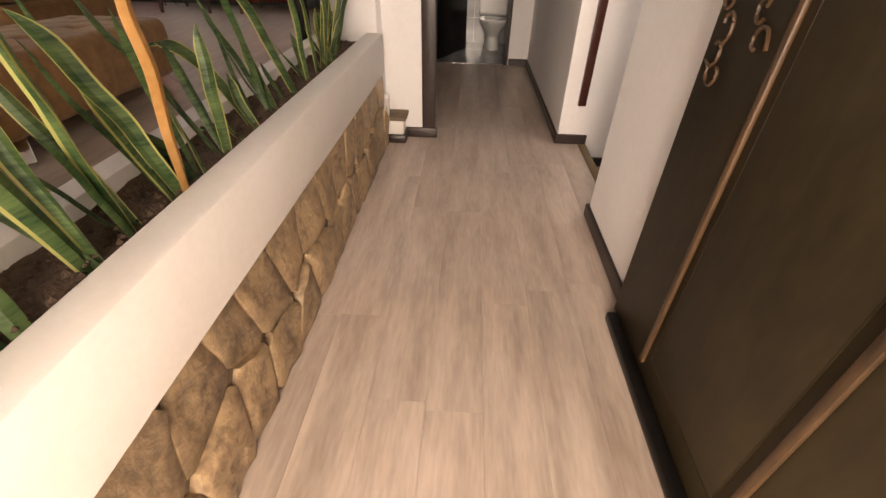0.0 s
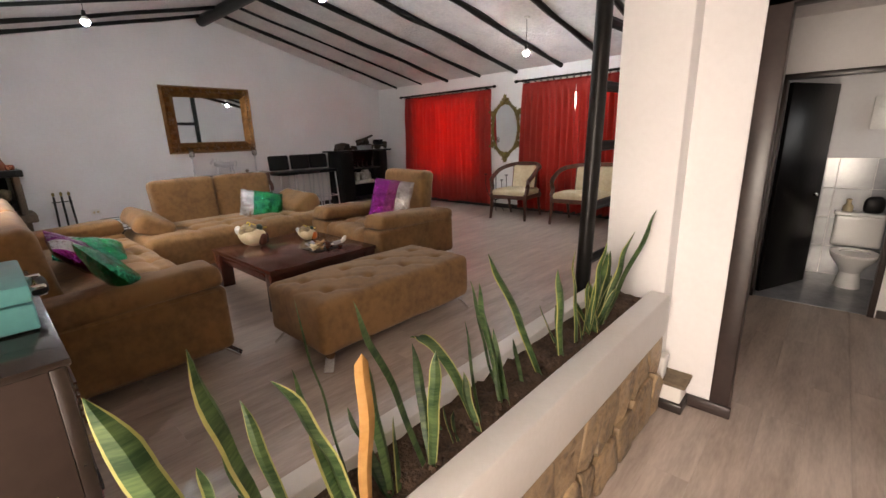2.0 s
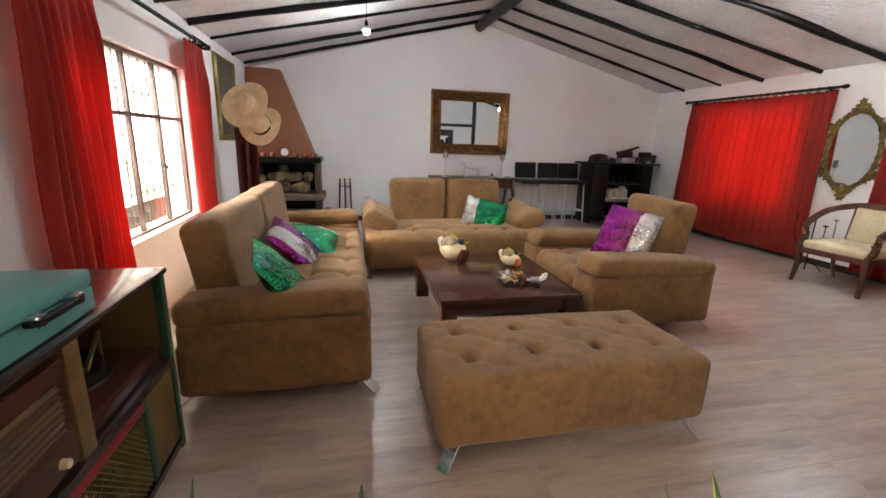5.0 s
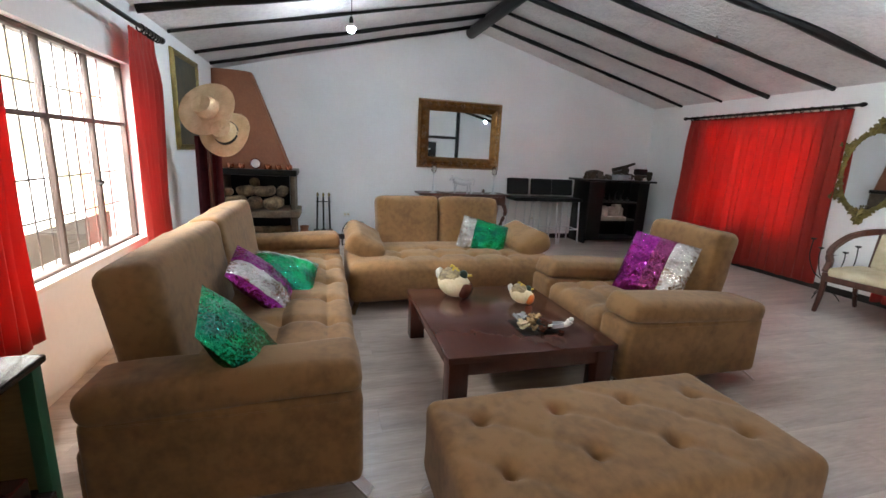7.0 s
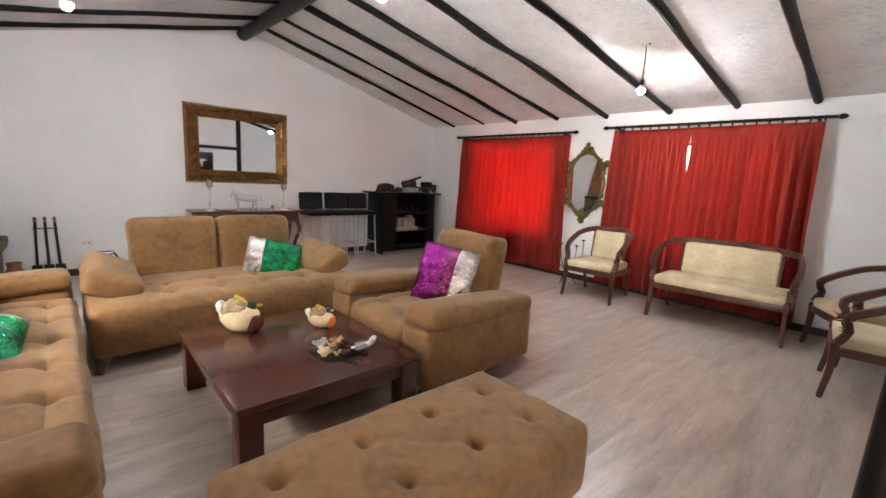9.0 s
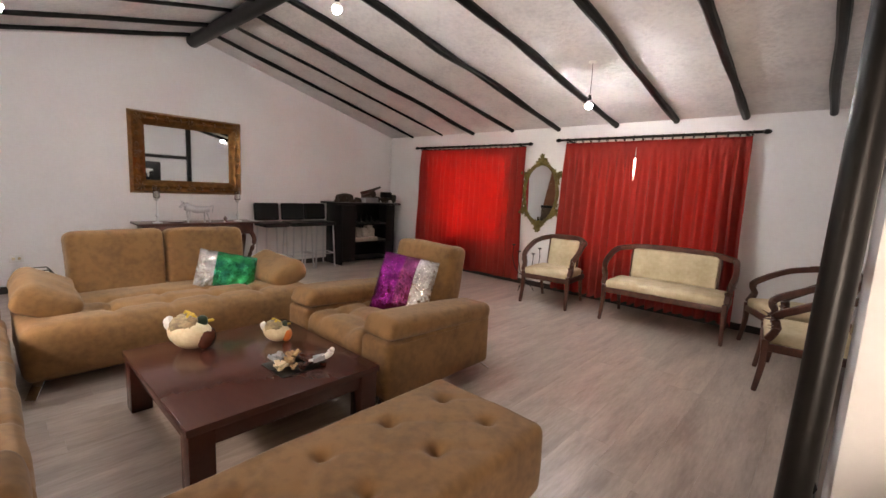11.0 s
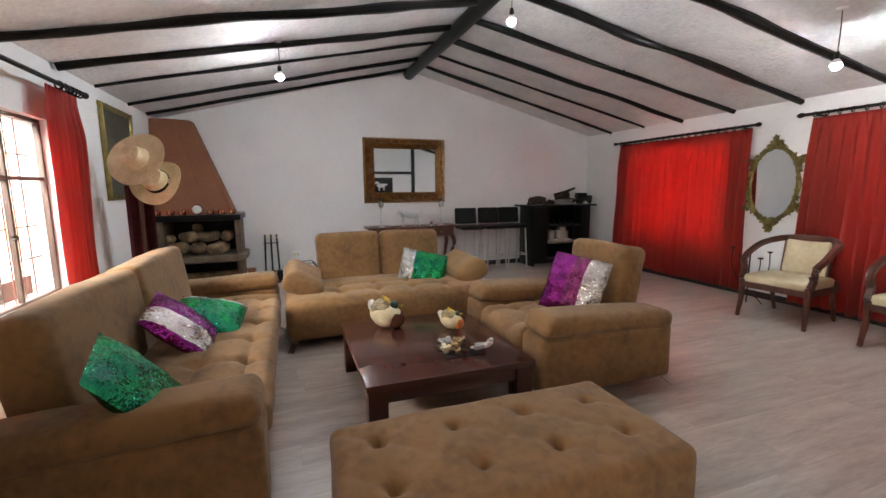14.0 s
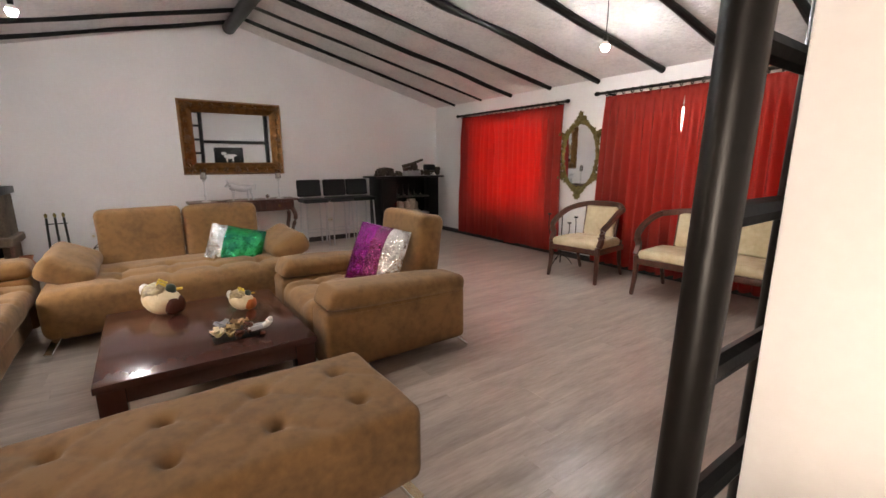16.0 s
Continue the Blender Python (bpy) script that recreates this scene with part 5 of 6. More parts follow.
cs = thing("candelabra", "tall black iron floor candelabra beside the curtain", "candelabra", pose(-3.86, 6.3, 0))
part("stem", sweep([(0, 0, 0.0), (0, 0, 0.58)], 0.014, n=6), IRON, cs)
for s, z, w in ((-1, 0.58, 0.20), (1, 0.58, 0.20), (-1, 0.5, 0.11), (1, 0.5, 0.11)):
    arm = part("branch", sweep([(0, 0, 0.18), (s * w * 0.6, 0, 0.24), (s * w, 0, 0.4), (s * w, 0, z)], 0.01, n=6), IRON, cs)
    part("candle_cup", lathe([(0, 0), (0.02, 0.002), (0.026, 0.016), (0.0, 0.012)], 10, at=(s * w, 0, z)), IRON, arm)
for a in (30, 150, 270):
    part("foot", sweep([(0, 0, 0.12), (0.09 * math.cos(radians(a)), 0.09 * math.sin(radians(a)), 0.06), (0.14 * math.cos(radians(a)), 0.14 * math.sin(radians(a)), 0.0)], 0.01, n=6), IRON, cs)


# ---- scatter cushions ----
def pillow(name, label, m, mats, w=0.44, h=0.42, t=0.15):
    p = thing(name, label, "cushion", m, "sequin cushions")
    bounds = [0.0] + [b for b, _ in mats]
    for (b, mt), a in zip(mats, bounds):
        bm = bmesh.new()
        nu, nv = max(3, int((b - a) * 24)), 18
        for s in (-1, 1):
            rows = []
            for i in range(nu + 1):
                u = a + (b - a) * i / nu
                row = []
                for j in range(nv + 1):
                    v = j / nv
                    e = (max(0, 1 - abs(2 * u - 1) ** 2.6) * max(0, 1 - abs(2 * v - 1) ** 2.6)) ** 0.55
                    pin = 1 - 0.07 * (1 - abs(2 * v - 1) ** 2) * abs(2 * u - 1)
                    pin2 = 1 - 0.07 * (1 - abs(2 * u - 1) ** 2) * abs(2 * v - 1)
                    row.append(bm.verts.new(((u - 0.5) * w * pin2, (v - 0.5) * h * pin, s * t / 2 * e + 0.016 * e * noise.noise(Vector((u * 5, v * 5, s + t * 9))))))
                rows.append(row)
            for r0, r1 in zip(rows, rows[1:]):
                for j in range(nv):
                    bm.faces.new((r0[j], r0[j + 1], r1[j + 1], r1[j]))
        bmesh.ops.remove_doubles(bm, verts=bm.verts[:], dist=0.002)
        bmesh.ops.recalc_face_normals(bm, faces=bm.faces[:])
        part("sequin_band", bm, mt, p)
    return p


GS, PS = [(0.72, S_GREEN), (1.0, S_SILVER)], [(0.55, S_PURPLE), (1.0, S_SILVER)]


def facing(c, n, u):
    """A pose at c whose z axis is n and whose x axis is u made square to n."""
    n = Vector(n).normalized()
    u = Vector(u)
    u = (u - n * u.dot(n)).normalized()
    v = n.cross(u)
    return Matrix(((u.x, v.x, n.x, c[0]), (u.y, v.y, n.y, c[1]), (u.z, v.z, n.z, c[2]), (0, 0, 0, 1)))


pillow("cushion", "green and silver sequin cushion propped on the long sofa", facing((-2.43, 1.03, 0.545), (-0.03, 0.805, 0.592), (-0.24, 0.57, -0.787)), [(0.88, S_GREEN), (1.0, S_SILVER)], 0.45, 0.355, 0.12)
pillow("cushion", "purple and silver sequin cushion on the long sofa", facing((-3.27, 0.98, 0.535), (0.15, 0.70, 0.69), (0.979, 0.0, -0.202)), [(0.56, S_PURPLE), (0.92, S_SILVER), (1.0, S_PURPLE)], 0.37, 0.40, 0.13)
pillow("cushion", "green and silver sequin cushion lying on the sofa", facing((-3.575, 1.06, 0.51), (0.25, 0.2, 0.9), (-0.95, 0.1, 0.22)), [(0.82, S_GREEN), (1.0, S_SILVER)], 0.36, 0.40, 0.12)
pillow("cushion", "silver and green sequin cushion on the loveseat", facing((-4.60, 2.77, 0.51), (0.8, -0.12, 0.5), (0.1, 1, -0.36)), [(0.28, S_SILVER), (1.0, S_GREEN)], 0.45, 0.35)
pillow("cushion", "purple and silver sequin cushion on the armchair", facing((-3.10, 3.42, 0.60), (0.45, -0.78, 0.4), (0.85, 0.45, -0.12)), [(0.42, S_PURPLE), (0.68, S_MAUVE), (1.0, S_SILVER)], 0.42, 0.42)


# ---- bare bulbs ----
def pendant(x, y, z, zc):
    b = thing("pendant_bulb", "bare glowing white bulb hanging on a short cord", "lamp", pose(x, y, z), "hanging bulbs")
    part("cord", sweep([(0, 0, 0.075), (0.002, 0.003, (zc - z) * 0.6), (0, 0, zc - z)], 0.006, n=5), IRON, b)
    part("socket", lathe([(0, 0.035), (0.016, 0.035), (0.018, 0.06), (0.012, 0.085), (0, 0.085)], 12), IRON, b)
    part("bulb", lathe([(0, -0.04), (0.02, -0.034), (0.032, -0.012), (0.0325, -0.001), (0, 0.0)], 16), BRIGHT, b, "glowing LED bulb dome")
    part("bulb_base", lathe([(0, 0.001), (0.034, 0.001), (0.030, 0.014), (0.018, 0.034), (0, 0.037)], 16), WHITE, b, "white bulb base")
    part("rose", lathe([(0, 0), (0.035, 0), (0.03, -0.018), (0, -0.02)], 12, at=(0, 0, zc - z)), WHITE, b)


for x, y, z in ((-4.82, 1.55, 2.265), (-3.70, 3.22, 2.53), (-2.70, 5.27, 2.13)):
    pendant(x, y, z, RIDGE - 0.01 - (RIDGE - EAVE) * abs(y - YR) / (YN - YR) - (0.06 if abs(y - YR) < 0.3 else 0))
solo("ceiling_hook", sweep([(0, 0, 0), (0, 0.01, -0.03), (0.008, 0.012, -0.045)], 0.015, n=6), IRON, "small dark fitting on a rafter", "fitting", pose(-4.48, 5.0, 2.52))

# ---- ladder beside the pillar ----
ld = thing("ladder", "black-painted round timber ladder beside the white pillar", "ladder")
part("rail", sweep([(-0.895, 3.08, 0.0), (-0.875, 3.09, 1.0), (-0.862, 3.11, 2.0), (-0.845, 3.13, 2.85)], 0.092, n=14, wobble=0.04), BLACKWOOD, ld)
part("rail", sweep([(-0.865, 3.52, 0.0), (-0.86, 3.53, 1.0), (-0.85, 3.55, 2.0), (-0.845, 3.56, 2.85)], 0.095, n=14, wobble=0.04), BLACKWOOD, ld)
for z in (0.10, 0.44, 0.775, 1.125, 1.46, 1.80, 2.14, 2.48):
    part("rung", sweep([(-0.862, 3.06 + 0.02 * z, z), (-0.86, 3.52 + 0.015 * z, z)], 0.055, 0.06, n=8, wobble=0.06), BLACKWOOD, ld)

# ---- entrance door leaf, folded back against the wall ----
DOORWOOD = mat("old_door", (0.040, 0.029, 0.014), (0.019, 0.014, 0.008), 0.45, scale=3, fine=24, bump=0.2, stretch=(1, 1, 0.4), detail=0.6, spec=0.2)
MOULD = mat("worn_moulding", (0.115, 0.06, 0.027), (0.035, 0.02, 0.010), 0.45, scale=9, fine=40, bump=0.2, stretch=(1, 1, 0.3))
dl = thing("door_1", "old dark brown carved wooden door standing open", "door", kind="structure")
part("leaf", box(0.835, 0.878, 0.30, 1.50, LOW + 0.02, 1.62, 0.006), DOORWOOD, dl)
part("weather_bar", box(0.785, 0.835, 0.30, 1.45, LOW + 0.005, LOW + 0.05, 0.012), BLACKWOOD, dl, "worn black weather bar")
for y, w in ((1.165, 0.022), (0.635, 0.024)):
    part("moulding", box(0.82, 0.835, y - w / 2, y + w / 2, LOW + 0.09, 1.5, 0.006), MOULD, dl, "worn brown moulding")
part("panel", box(0.828, 0.835, 0.68, 1.12, LOW + 0.15, 1.4, 0.006), DOORWOOD, dl)
for k, (y, z) in enumerate([(1.42, 0.64), (1.43, 0.58), (1.40, 0.53), (1.44, 0.70), (1.28, 0.68), (1.26, 0.62), (1.30, 0.74)]):
    part("carving", sweep([(0.825, y + (0.012 + 0.006 * q) * math.cos(a), z + (0.012 + 0.008 * q) * math.sin(a)) for q, a in enumerate([k + j * 0.9 for j in range(6)])], 0.010, n=6, steps=3), MOULD, dl, "carved scroll ornament")

# ---- corridor wall pieces ----
ROOT = mat("dark_root", (0.060, 0.033, 0.021), (0.016, 0.010, 0.008), 0.6, scale=6, fine=30, bump=0.9, dist=0.02, spec=0.25)
AMBER = mat("amber_wood", (0.33, 0.18, 0.05), (0.12, 0.06, 0.022), 0.35, scale=5, fine=30, bump=0.4)
wa = thing("wood_wall_art", "polished burl wood slab with carved root figure", "wall art", pose(0.868, 4.5, 1.03) @ Matrix.Diagonal((1, 1.55, 0.95, 1)))
bm = bmesh.new()
out = [(0.32, 0.0), (0.30, 0.18), (0.16, 0.3), (0.10, 0.45), (-0.02, 0.62), (-0.12, 0.8), (-0.18, 1.02), (-0.33, 1.05), (-0.36, 0.8), (-0.34, 0.4), (-0.36, 0.06), (-0.2, -0.02), (0.05, 0.03)]
a = [bm.verts.new((0, y, z)) for y, z in out]
b = [bm.verts.new((-0.045, y * 0.96, 0.02 + z * 0.96)) for y, z in out]
for k in range(len(out)):
    bm.faces.new((a[k], a[(k + 1) % len(out)], b[(k + 1) % len(out)], b[k]))
bm.faces.new(a), bm.faces.new(b[::-1])
bmesh.ops.recalc_face_normals(bm, faces=bm.faces[:])
part("slab", bm, AMBER, wa, "amber burl wood slab")
for k, (y, z, sy, sz) in enumerate([(0.2, 0.16, 0.2, 0.24), (0.08, 0.3, 0.22, 0.2), (0.22, 0.42, 0.12, 0.2), (0.2, 0.62, 0.14, 0.2), (0.27, 0.72, 0.1, 0.16), (-0.02, 0.14, 0.26, 0.2)]):
    part("root", moved(soft(0.09, sy, sz, 0.035, (5, 7, 7), rough=0.05, seed=k * 1.7), pose(-0.07, y, z)), ROOT, wa, "dark gnarled root")
for k, (y, z) in enumerate([(0.27, 0.55), (0.16, 0.5), (0.24, 0.34)]):
    part("pale_chip", moved(soft(0.03, 0.06, 0.1, 0.012, (4, 4, 5), rough=0.02, seed=k), pose(-0.125, y, z)), WHITE, wa)
solo("wooden_strip", box(0.972, 1.028, 3.305, 3.34, -0.17, 1.75, 0.004), DARKWOOD, "dark red wooden strip fixed to the wall end", "trim")
solo("roof_log", sweep([(0.88, 4.75, 2.2), (0.62, 4.67, 2.03), (0.40, 4.6, 1.88)], 0.12, n=12, wobble=0.06), LOGWOOD, "grey round timber log under the corridor ceiling", "beam", kind="structure")

# ---- bathroom ----
wc = thing("toilet", "white ceramic toilet with cistern in the bathroom", "toilet", pose(0.45, 6.78, LOW, 0, 0, 0))
bm = bmesh.new()
prof = [(0.11, 0.0, 0.02), (0.10, 0.06, 0.0), (0.085, 0.18, -0.02), (0.12, 0.26, -0.06), (0.175, 0.34, -0.09), (0.185, 0.385, -0.1), (0.15, 0.39, -0.1), (0.11, 0.30, -0.1), (0.0, 0.27, -0.1)]
rings = [[bm.verts.new((r * math.cos(t), -0.12 + o * 1.2 + r * 1.25 * math.sin(t), z)) for t in [2 * math.pi * k / 24 for k in range(24)]] for r, z, o in prof]
for r0, r1 in zip(rings, rings[1:]):
    for k in range(24):
        bm.faces.new((r0[k], r0[(k + 1) % 24], r1[(k + 1) % 24], r1[k]))
bmesh.ops.remove_doubles(bm, verts=bm.verts[:], dist=1e-5)
bmesh.ops.recalc_face_normals(bm, faces=bm.faces[:])
part("bowl", bm, CERAMIC, wc)
part("seat", moved(lathe([(0.12, 0.0), (0.19, 0.0), (0.19, 0.02), (0.12, 0.02), (0.12, 0.0)], 28), pose(0, -0.24, 0.385) @ Matrix.Diagonal((1, 1.2, 1, 1))), CERAMIC, wc)
part("cistern", moved(soft(0.40, 0.18, 0.34, 0.03, (8, 4, 7)), pose(0, 0.17, 0.56)), CERAMIC, wc)
part("lid", moved(soft(0.43, 0.21, 0.035, 0.014, (8, 4, 2)), pose(0, 0.165, 0.745)), CERAMIC, wc)
solo("bag", moved(soft(0.14, 0.12, 0.16, 0.05, (6, 6, 6), rough=0.03), pose(0, 0, 0.08)), BLACKLEATHER, "dark bag standing on the cistern", "bag", pose(0.54, 6.95, LOW + 0.762))
solo("soap_bottle", lathe([(0, 0), (0.04, 0), (0.045, 0.05), (0.02, 0.09), (0.025, 0.13), (0, 0.14)], 12), CREAM, "pale ornament standing on the cistern", "ornament", pose(0.34, 6.95, LOW + 0.762))
solo("wall_cabinet", box(-0.09, 0.09, -0.1, 0.0, 0, 0.33, 0.008), WHITE, "small white box on the bathroom wall", "cabinet", pose(0.46, 7.08, 1.15))
tw = thing("wall_tiles", "glossy grey bathroom wall tiles", "tiles", kind="structure")
shared = mesh_of(box(-0.148, 0.148, -0.006, 0.0, 0.002, 0.328, 0.002, seg=1), "tile", TILE, False)
for i in range(5):
    for j in range(4):
        t = new("tile", shared)
        t.parent, t.location = tw, (-0.55 + 0.3 * i, 7.08, LOW + 0.004 + 0.33 * j)


# ---- radio console details ----
part("corner_post", box(W * -1 - 0.004, -W + 0.03, D - 0.03, D, 0.02, H - 0.02, 0.003), GREENPAINT, con, "dark green painted post")
part("corner_post", box(W - 0.03, W + 0.002, D - 0.03, D, 0.02, H - 0.02, 0.003), CONSOLEDARK, con)
part("middle_rail", box(-W + 0.03, W - 0.03, D - 0.03, D + 0.008, 0.40, 0.43, 0.004), CONSOLEDARK, con)
part("lower_rail", box(-W + 0.03, W - 0.03, D - 0.03, D + 0.003, 0.04, 0.07, 0.004), CONSOLEDARK, con)
part("divider", box(0.03, 0.09, -D + 0.02, D + 0.002, 0.43, H - 0.02, 0.004), RADIOWOOD, con)
tt = part("turntable_tray", box(-W + 0.05, 0.02, -D + 0.08, D - 0.03, 0.43, 0.49, 0.004), DARKWOOD, con, "turntable in its niche")
part("platter", moved(lathe([(0, 0), (0.15, 0), (0.15, 0.012), (0, 0.016)], 24), pose(-0.22, 0.06, 0.49)), CONSOLEDARK, tt)
part("tone_arm", sweep([(-0.40, 0.1, 0.49), (-0.40, 0.1, 0.56), (-0.36, 0.12, 0.575), (-0.22, 0.15, 0.52)], 0.016, n=6), PALEGOLD, tt)
rp_ = part("radio_panel", box(0.10, W - 0.035, D - 0.10, D + 0.004, 0.45, H - 0.04, 0.008), DARKWOOD, con, "wooden radio front")
part("speaker_cloth", box(0.14, 0.41, D + 0.004, D + 0.008, 0.55, 0.68, 0.003), RADIOWOOD, rp_)
for k in range(7):
    part("slat", box(0.14, 0.41, D + 0.006, D + 0.013, 0.555 + 0.018 * k, 0.561 + 0.018 * k), CHAIRWOOD, rp_)
for x in (0.17, 0.37):
    part("knob", moved(lathe([(0, 0), (0.013, 0), (0.011, 0.016), (0, 0.018)], 14), pose(x, D + 0.004, 0.49, -90, 0, 0)), CREAM, rp_)
part("cupboard_door", box(-W + 0.035, -0.27, D - 0.03, D - 0.004, 0.075, 0.395, 0.005), RADIOWOOD, con, "brown wooden cupboard door")
gp = part("speaker_grille", box(-0.262, W - 0.035, D - 0.03, D - 0.012, 0.075, 0.395, 0.003), CONSOLEDARK, con, "lattice speaker grille")
part("grille_frame", box(-0.265, -0.23, D - 0.012, D + 0.001, 0.075, 0.395, 0.004), GREENPAINT, gp)
part("grille_frame", box(-0.23, W - 0.035, D - 0.012, D + 0.003, 0.36, 0.395, 0.004), REDPAINT, gp, "red painted strip")
bm = bmesh.new()
for k in range(60):
    for sgn in (-1, 1):
        x = -0.52 + 0.022 * k
        y, xa, xb, za, zb = D - 0.008 + 0.001 * sgn, x, x + sgn * 0.28, 0.08, 0.36
        lo, hi = -0.23, W - 0.05
        ta, tb = sorted(((lo - xa) / (xb - xa), (hi - xa) / (xb - xa)))
        ta, tb = max(0.0, ta), min(1.0, tb)
        if tb - ta > 0.03:
            sweep([(xa + (xb - xa) * t, y, za + (zb - za) * t) for t in (ta, tb)], 0.004, n=4, bm=bm)
part("lattice", bm, PALEGOLD, gp)
for x in (-W + 0.05, W - 0.05):
    for y in (-D + 0.05, D - 0.08):
        part("foot", box(x - 0.03, x + 0.03, y - 0.03, y + 0.03, 0, 0.04, 0.004), CONSOLEDARK, con)

rc = thing("record_player_case", "turquoise portable record player case with handle", "record player", pose(-1.385, 0.46, H, 0, 0, 0) @ Matrix.Diagonal((0.88, 1, 0.95, 1)))
part("body", box(-0.21, 0.21, -0.2, 0.2, 0.006, 0.075, 0.006, seg=2), TURQ, rc)
part("lid", box(-0.21, 0.21, -0.2, 0.2, 0.079, 0.125, 0.007, seg=2), TURQ, rc)
hd = part("handle", sweep([(-0.09, 0.205, 0.075), (-0.08, 0.228, 0.078), (0.08, 0.228, 0.078), (0.09, 0.205, 0.075)], 0.02, 0.016), BLACKLEATHER, rc, "black carrying handle")
for x in (-0.08, 0.08):
    part("clasp", box(x - 0.014, x + 0.014, 0.2, 0.234, 0.064, 0.092, 0.003), CHROME, hd)
for x in (-0.18, 0.18):
    for y in (-0.17, 0.17):
        part("foot", disc(0.012, 0, 0.006, 10, at=(x, y)), BLACKLEATHER, rc)

# ---- ornaments on the coffee table ----
ORANGE = mat("orange_glaze", (0.72, 0.20, 0.04), (0.55, 0.13, 0.03), 0.35, bump=0.05)
CREAMGLAZE = mat("cream_glaze", (0.78, 0.68, 0.48), (0.6, 0.48, 0.28), 0.35, scale=12, bump=0.1)
BROWNGLAZE = mat("brown_glaze", (0.10, 0.03, 0.018), None, 0.25, bump=0.03)
YELLOWG = mat("yellow_glaze", (0.75, 0.52, 0.06), None, 0.35, bump=0.03)
DKGREEN = mat("dark_green_glaze", (0.02, 0.05, 0.03), None, 0.3, bump=0.03)


def duck(m, s, label, breast):
    """A seated ceramic duck with its head turned back; faces +x."""
    d = thing("duck_ornament", label, "ornament", m, "duck ornaments")
    k = Matrix.Diagonal((s, s, s * 1.22, 1))
    bm = bmesh.new()
    bmesh.ops.create_uvsphere(bm, u_segments=20, v_segments=14, radius=1.0)
    for v in bm.verts:
        up = max(0.0, v.co.x * -1) ** 2
        v.co = Vector((v.co.x * 1.05, v.co.y * (0.74 + 0.05 * v.co.z), max(0.0, 0.52 + v.co.z * 0.56 + up * 0.16)))
    part("body", moved(bm, k), CREAMGLAZE, d)
    part("breast", moved(soft(0.62, 1.05, 0.78, 0.34, (7, 7, 7)), k @ pose(0.72, 0.02, 0.40)), breast, d)
    part("back", moved(soft(1.3, 1.15, 0.72, 0.33, (9, 9, 7), 0.05, rough=0.10, seed=s * 50), k @ pose(-0.18, 0, 0.82, 0, 8, 0)), TAUPE, d, "mottled grey-yellow feathers")
    part("head", moved(soft(0.48, 0.44, 0.46, 0.21, (7, 7, 7)), k @ pose(0.52, 0.12, 1.05)), DKGREEN, d)
    part("collar", moved(lathe([(0.0, 0.0), (0.30, 0.0), (0.31, 0.06), (0.0, 0.09)], 14), k @ pose(0.58, 0.08, 0.80, 0, 18, 0)), WHITE, d)
    part("beak", moved(soft(0.42, 0.2, 0.10, 0.045, (5, 5, 3)), k @ pose(0.72, 0.36, 1.02, 0, 0, 50)), YELLOWG, d)
    part("tail", moved(soft(0.42, 0.42, 0.5, 0.16, (6, 6, 6), rough=0.08), k @ pose(-1.0, 0, 0.92, 0, -34, 0)), WHITE, d)
    for q in range(4):
        part("feather", moved(soft(0.46, 0.12, 0.42, 0.05, (5, 3, 5), rough=0.05, seed=q), k @ pose(0.22 - 0.2 * q, -0.25 + 0.24 * q, 1.08 + 0.06 * (q % 2), 16 * q - 20, 24, 15 * q)), YELLOWG if q % 2 else TAUPE, d)


TAUPE = mat("mottled_glaze", (0.46, 0.36, 0.19), (0.14, 0.10, 0.065), 0.4, scale=22, fine=60, bump=0.3, contrast=1.2)
duck(pose(-3.50, 2.16, 0.33, 0, 0, 42), 0.118, "large cream ceramic duck pot on the coffee table", BROWNGLAZE)
duck(pose(-3.30, 2.57, 0.33, 0, 0, 45), 0.078, "small orange-breasted ceramic duck on the coffee table", ORANGE)
ty = thing("tray", "sunken square dark tray with potpourri compartments", "tray", pose(-2.90, 2.46, 0.331, 0, 0, 0))
for i in range(2):
    for j in range(2):
        part("compartment", box(-0.115 + 0.12 * i, -0.01 + 0.12 * i, -0.115 + 0.12 * j, -0.01 + 0.12 * j, 0, 0.004, 0.001), BLACKWOOD, ty)
DRIED = mat("dried_flowers", (0.55, 0.38, 0.18), (0.2, 0.1, 0.05), 0.8, scale=20, bump=0.4)
rf = random.Random(12)
for k, (x, y, s, mt) in enumerate([(-0.08, -0.05, 0.036, TILE), (0.03, -0.085, 0.036, CREAMGLAZE), (-0.045, 0.02, 0.036, DRIED), (0.05, 0.06, 0.026, BROWNGLAZE), (0.0, -0.03, 0.03, DRIED), (0.085, 0.01, 0.024, BROWNGLAZE), (-0.09, 0.06, 0.026, DRIED), (0.02, 0.1, 0.024, BROWNGLAZE), (-0.02, 0.07, 0.022, BROWNGLAZE), (0.06, -0.03, 0.022, DRIED)]):
    bm = bmesh.new()
    for q in range(6):
        a = q * 1.05 + k
        merge(bm, moved(soft(s * 1.3, s * 0.75, s * 0.28, s * 0.12, (4, 4, 2), rough=s * 0.3, seed=k + q * 0.7), pose(s * 0.5 * math.cos(a), s * 0.5 * math.sin(a), s * (0.55 + 0.25 * (q % 3)), rf.uniform(-25, 25), -38, math.degrees(a))))
    merge(bm, moved(soft(s * 0.9, s * 0.9, s * 0.9, s * 0.36, (4, 4, 4), rough=s * 0.2, seed=k), pose(0, 0, s * 0.46)))
    solo("dried_flower", bm, mt, "small dried flower piece on the table tray", "potpourri", pose(-2.90 + x, 2.46 + y, 0.335), "potpourri in the tray")
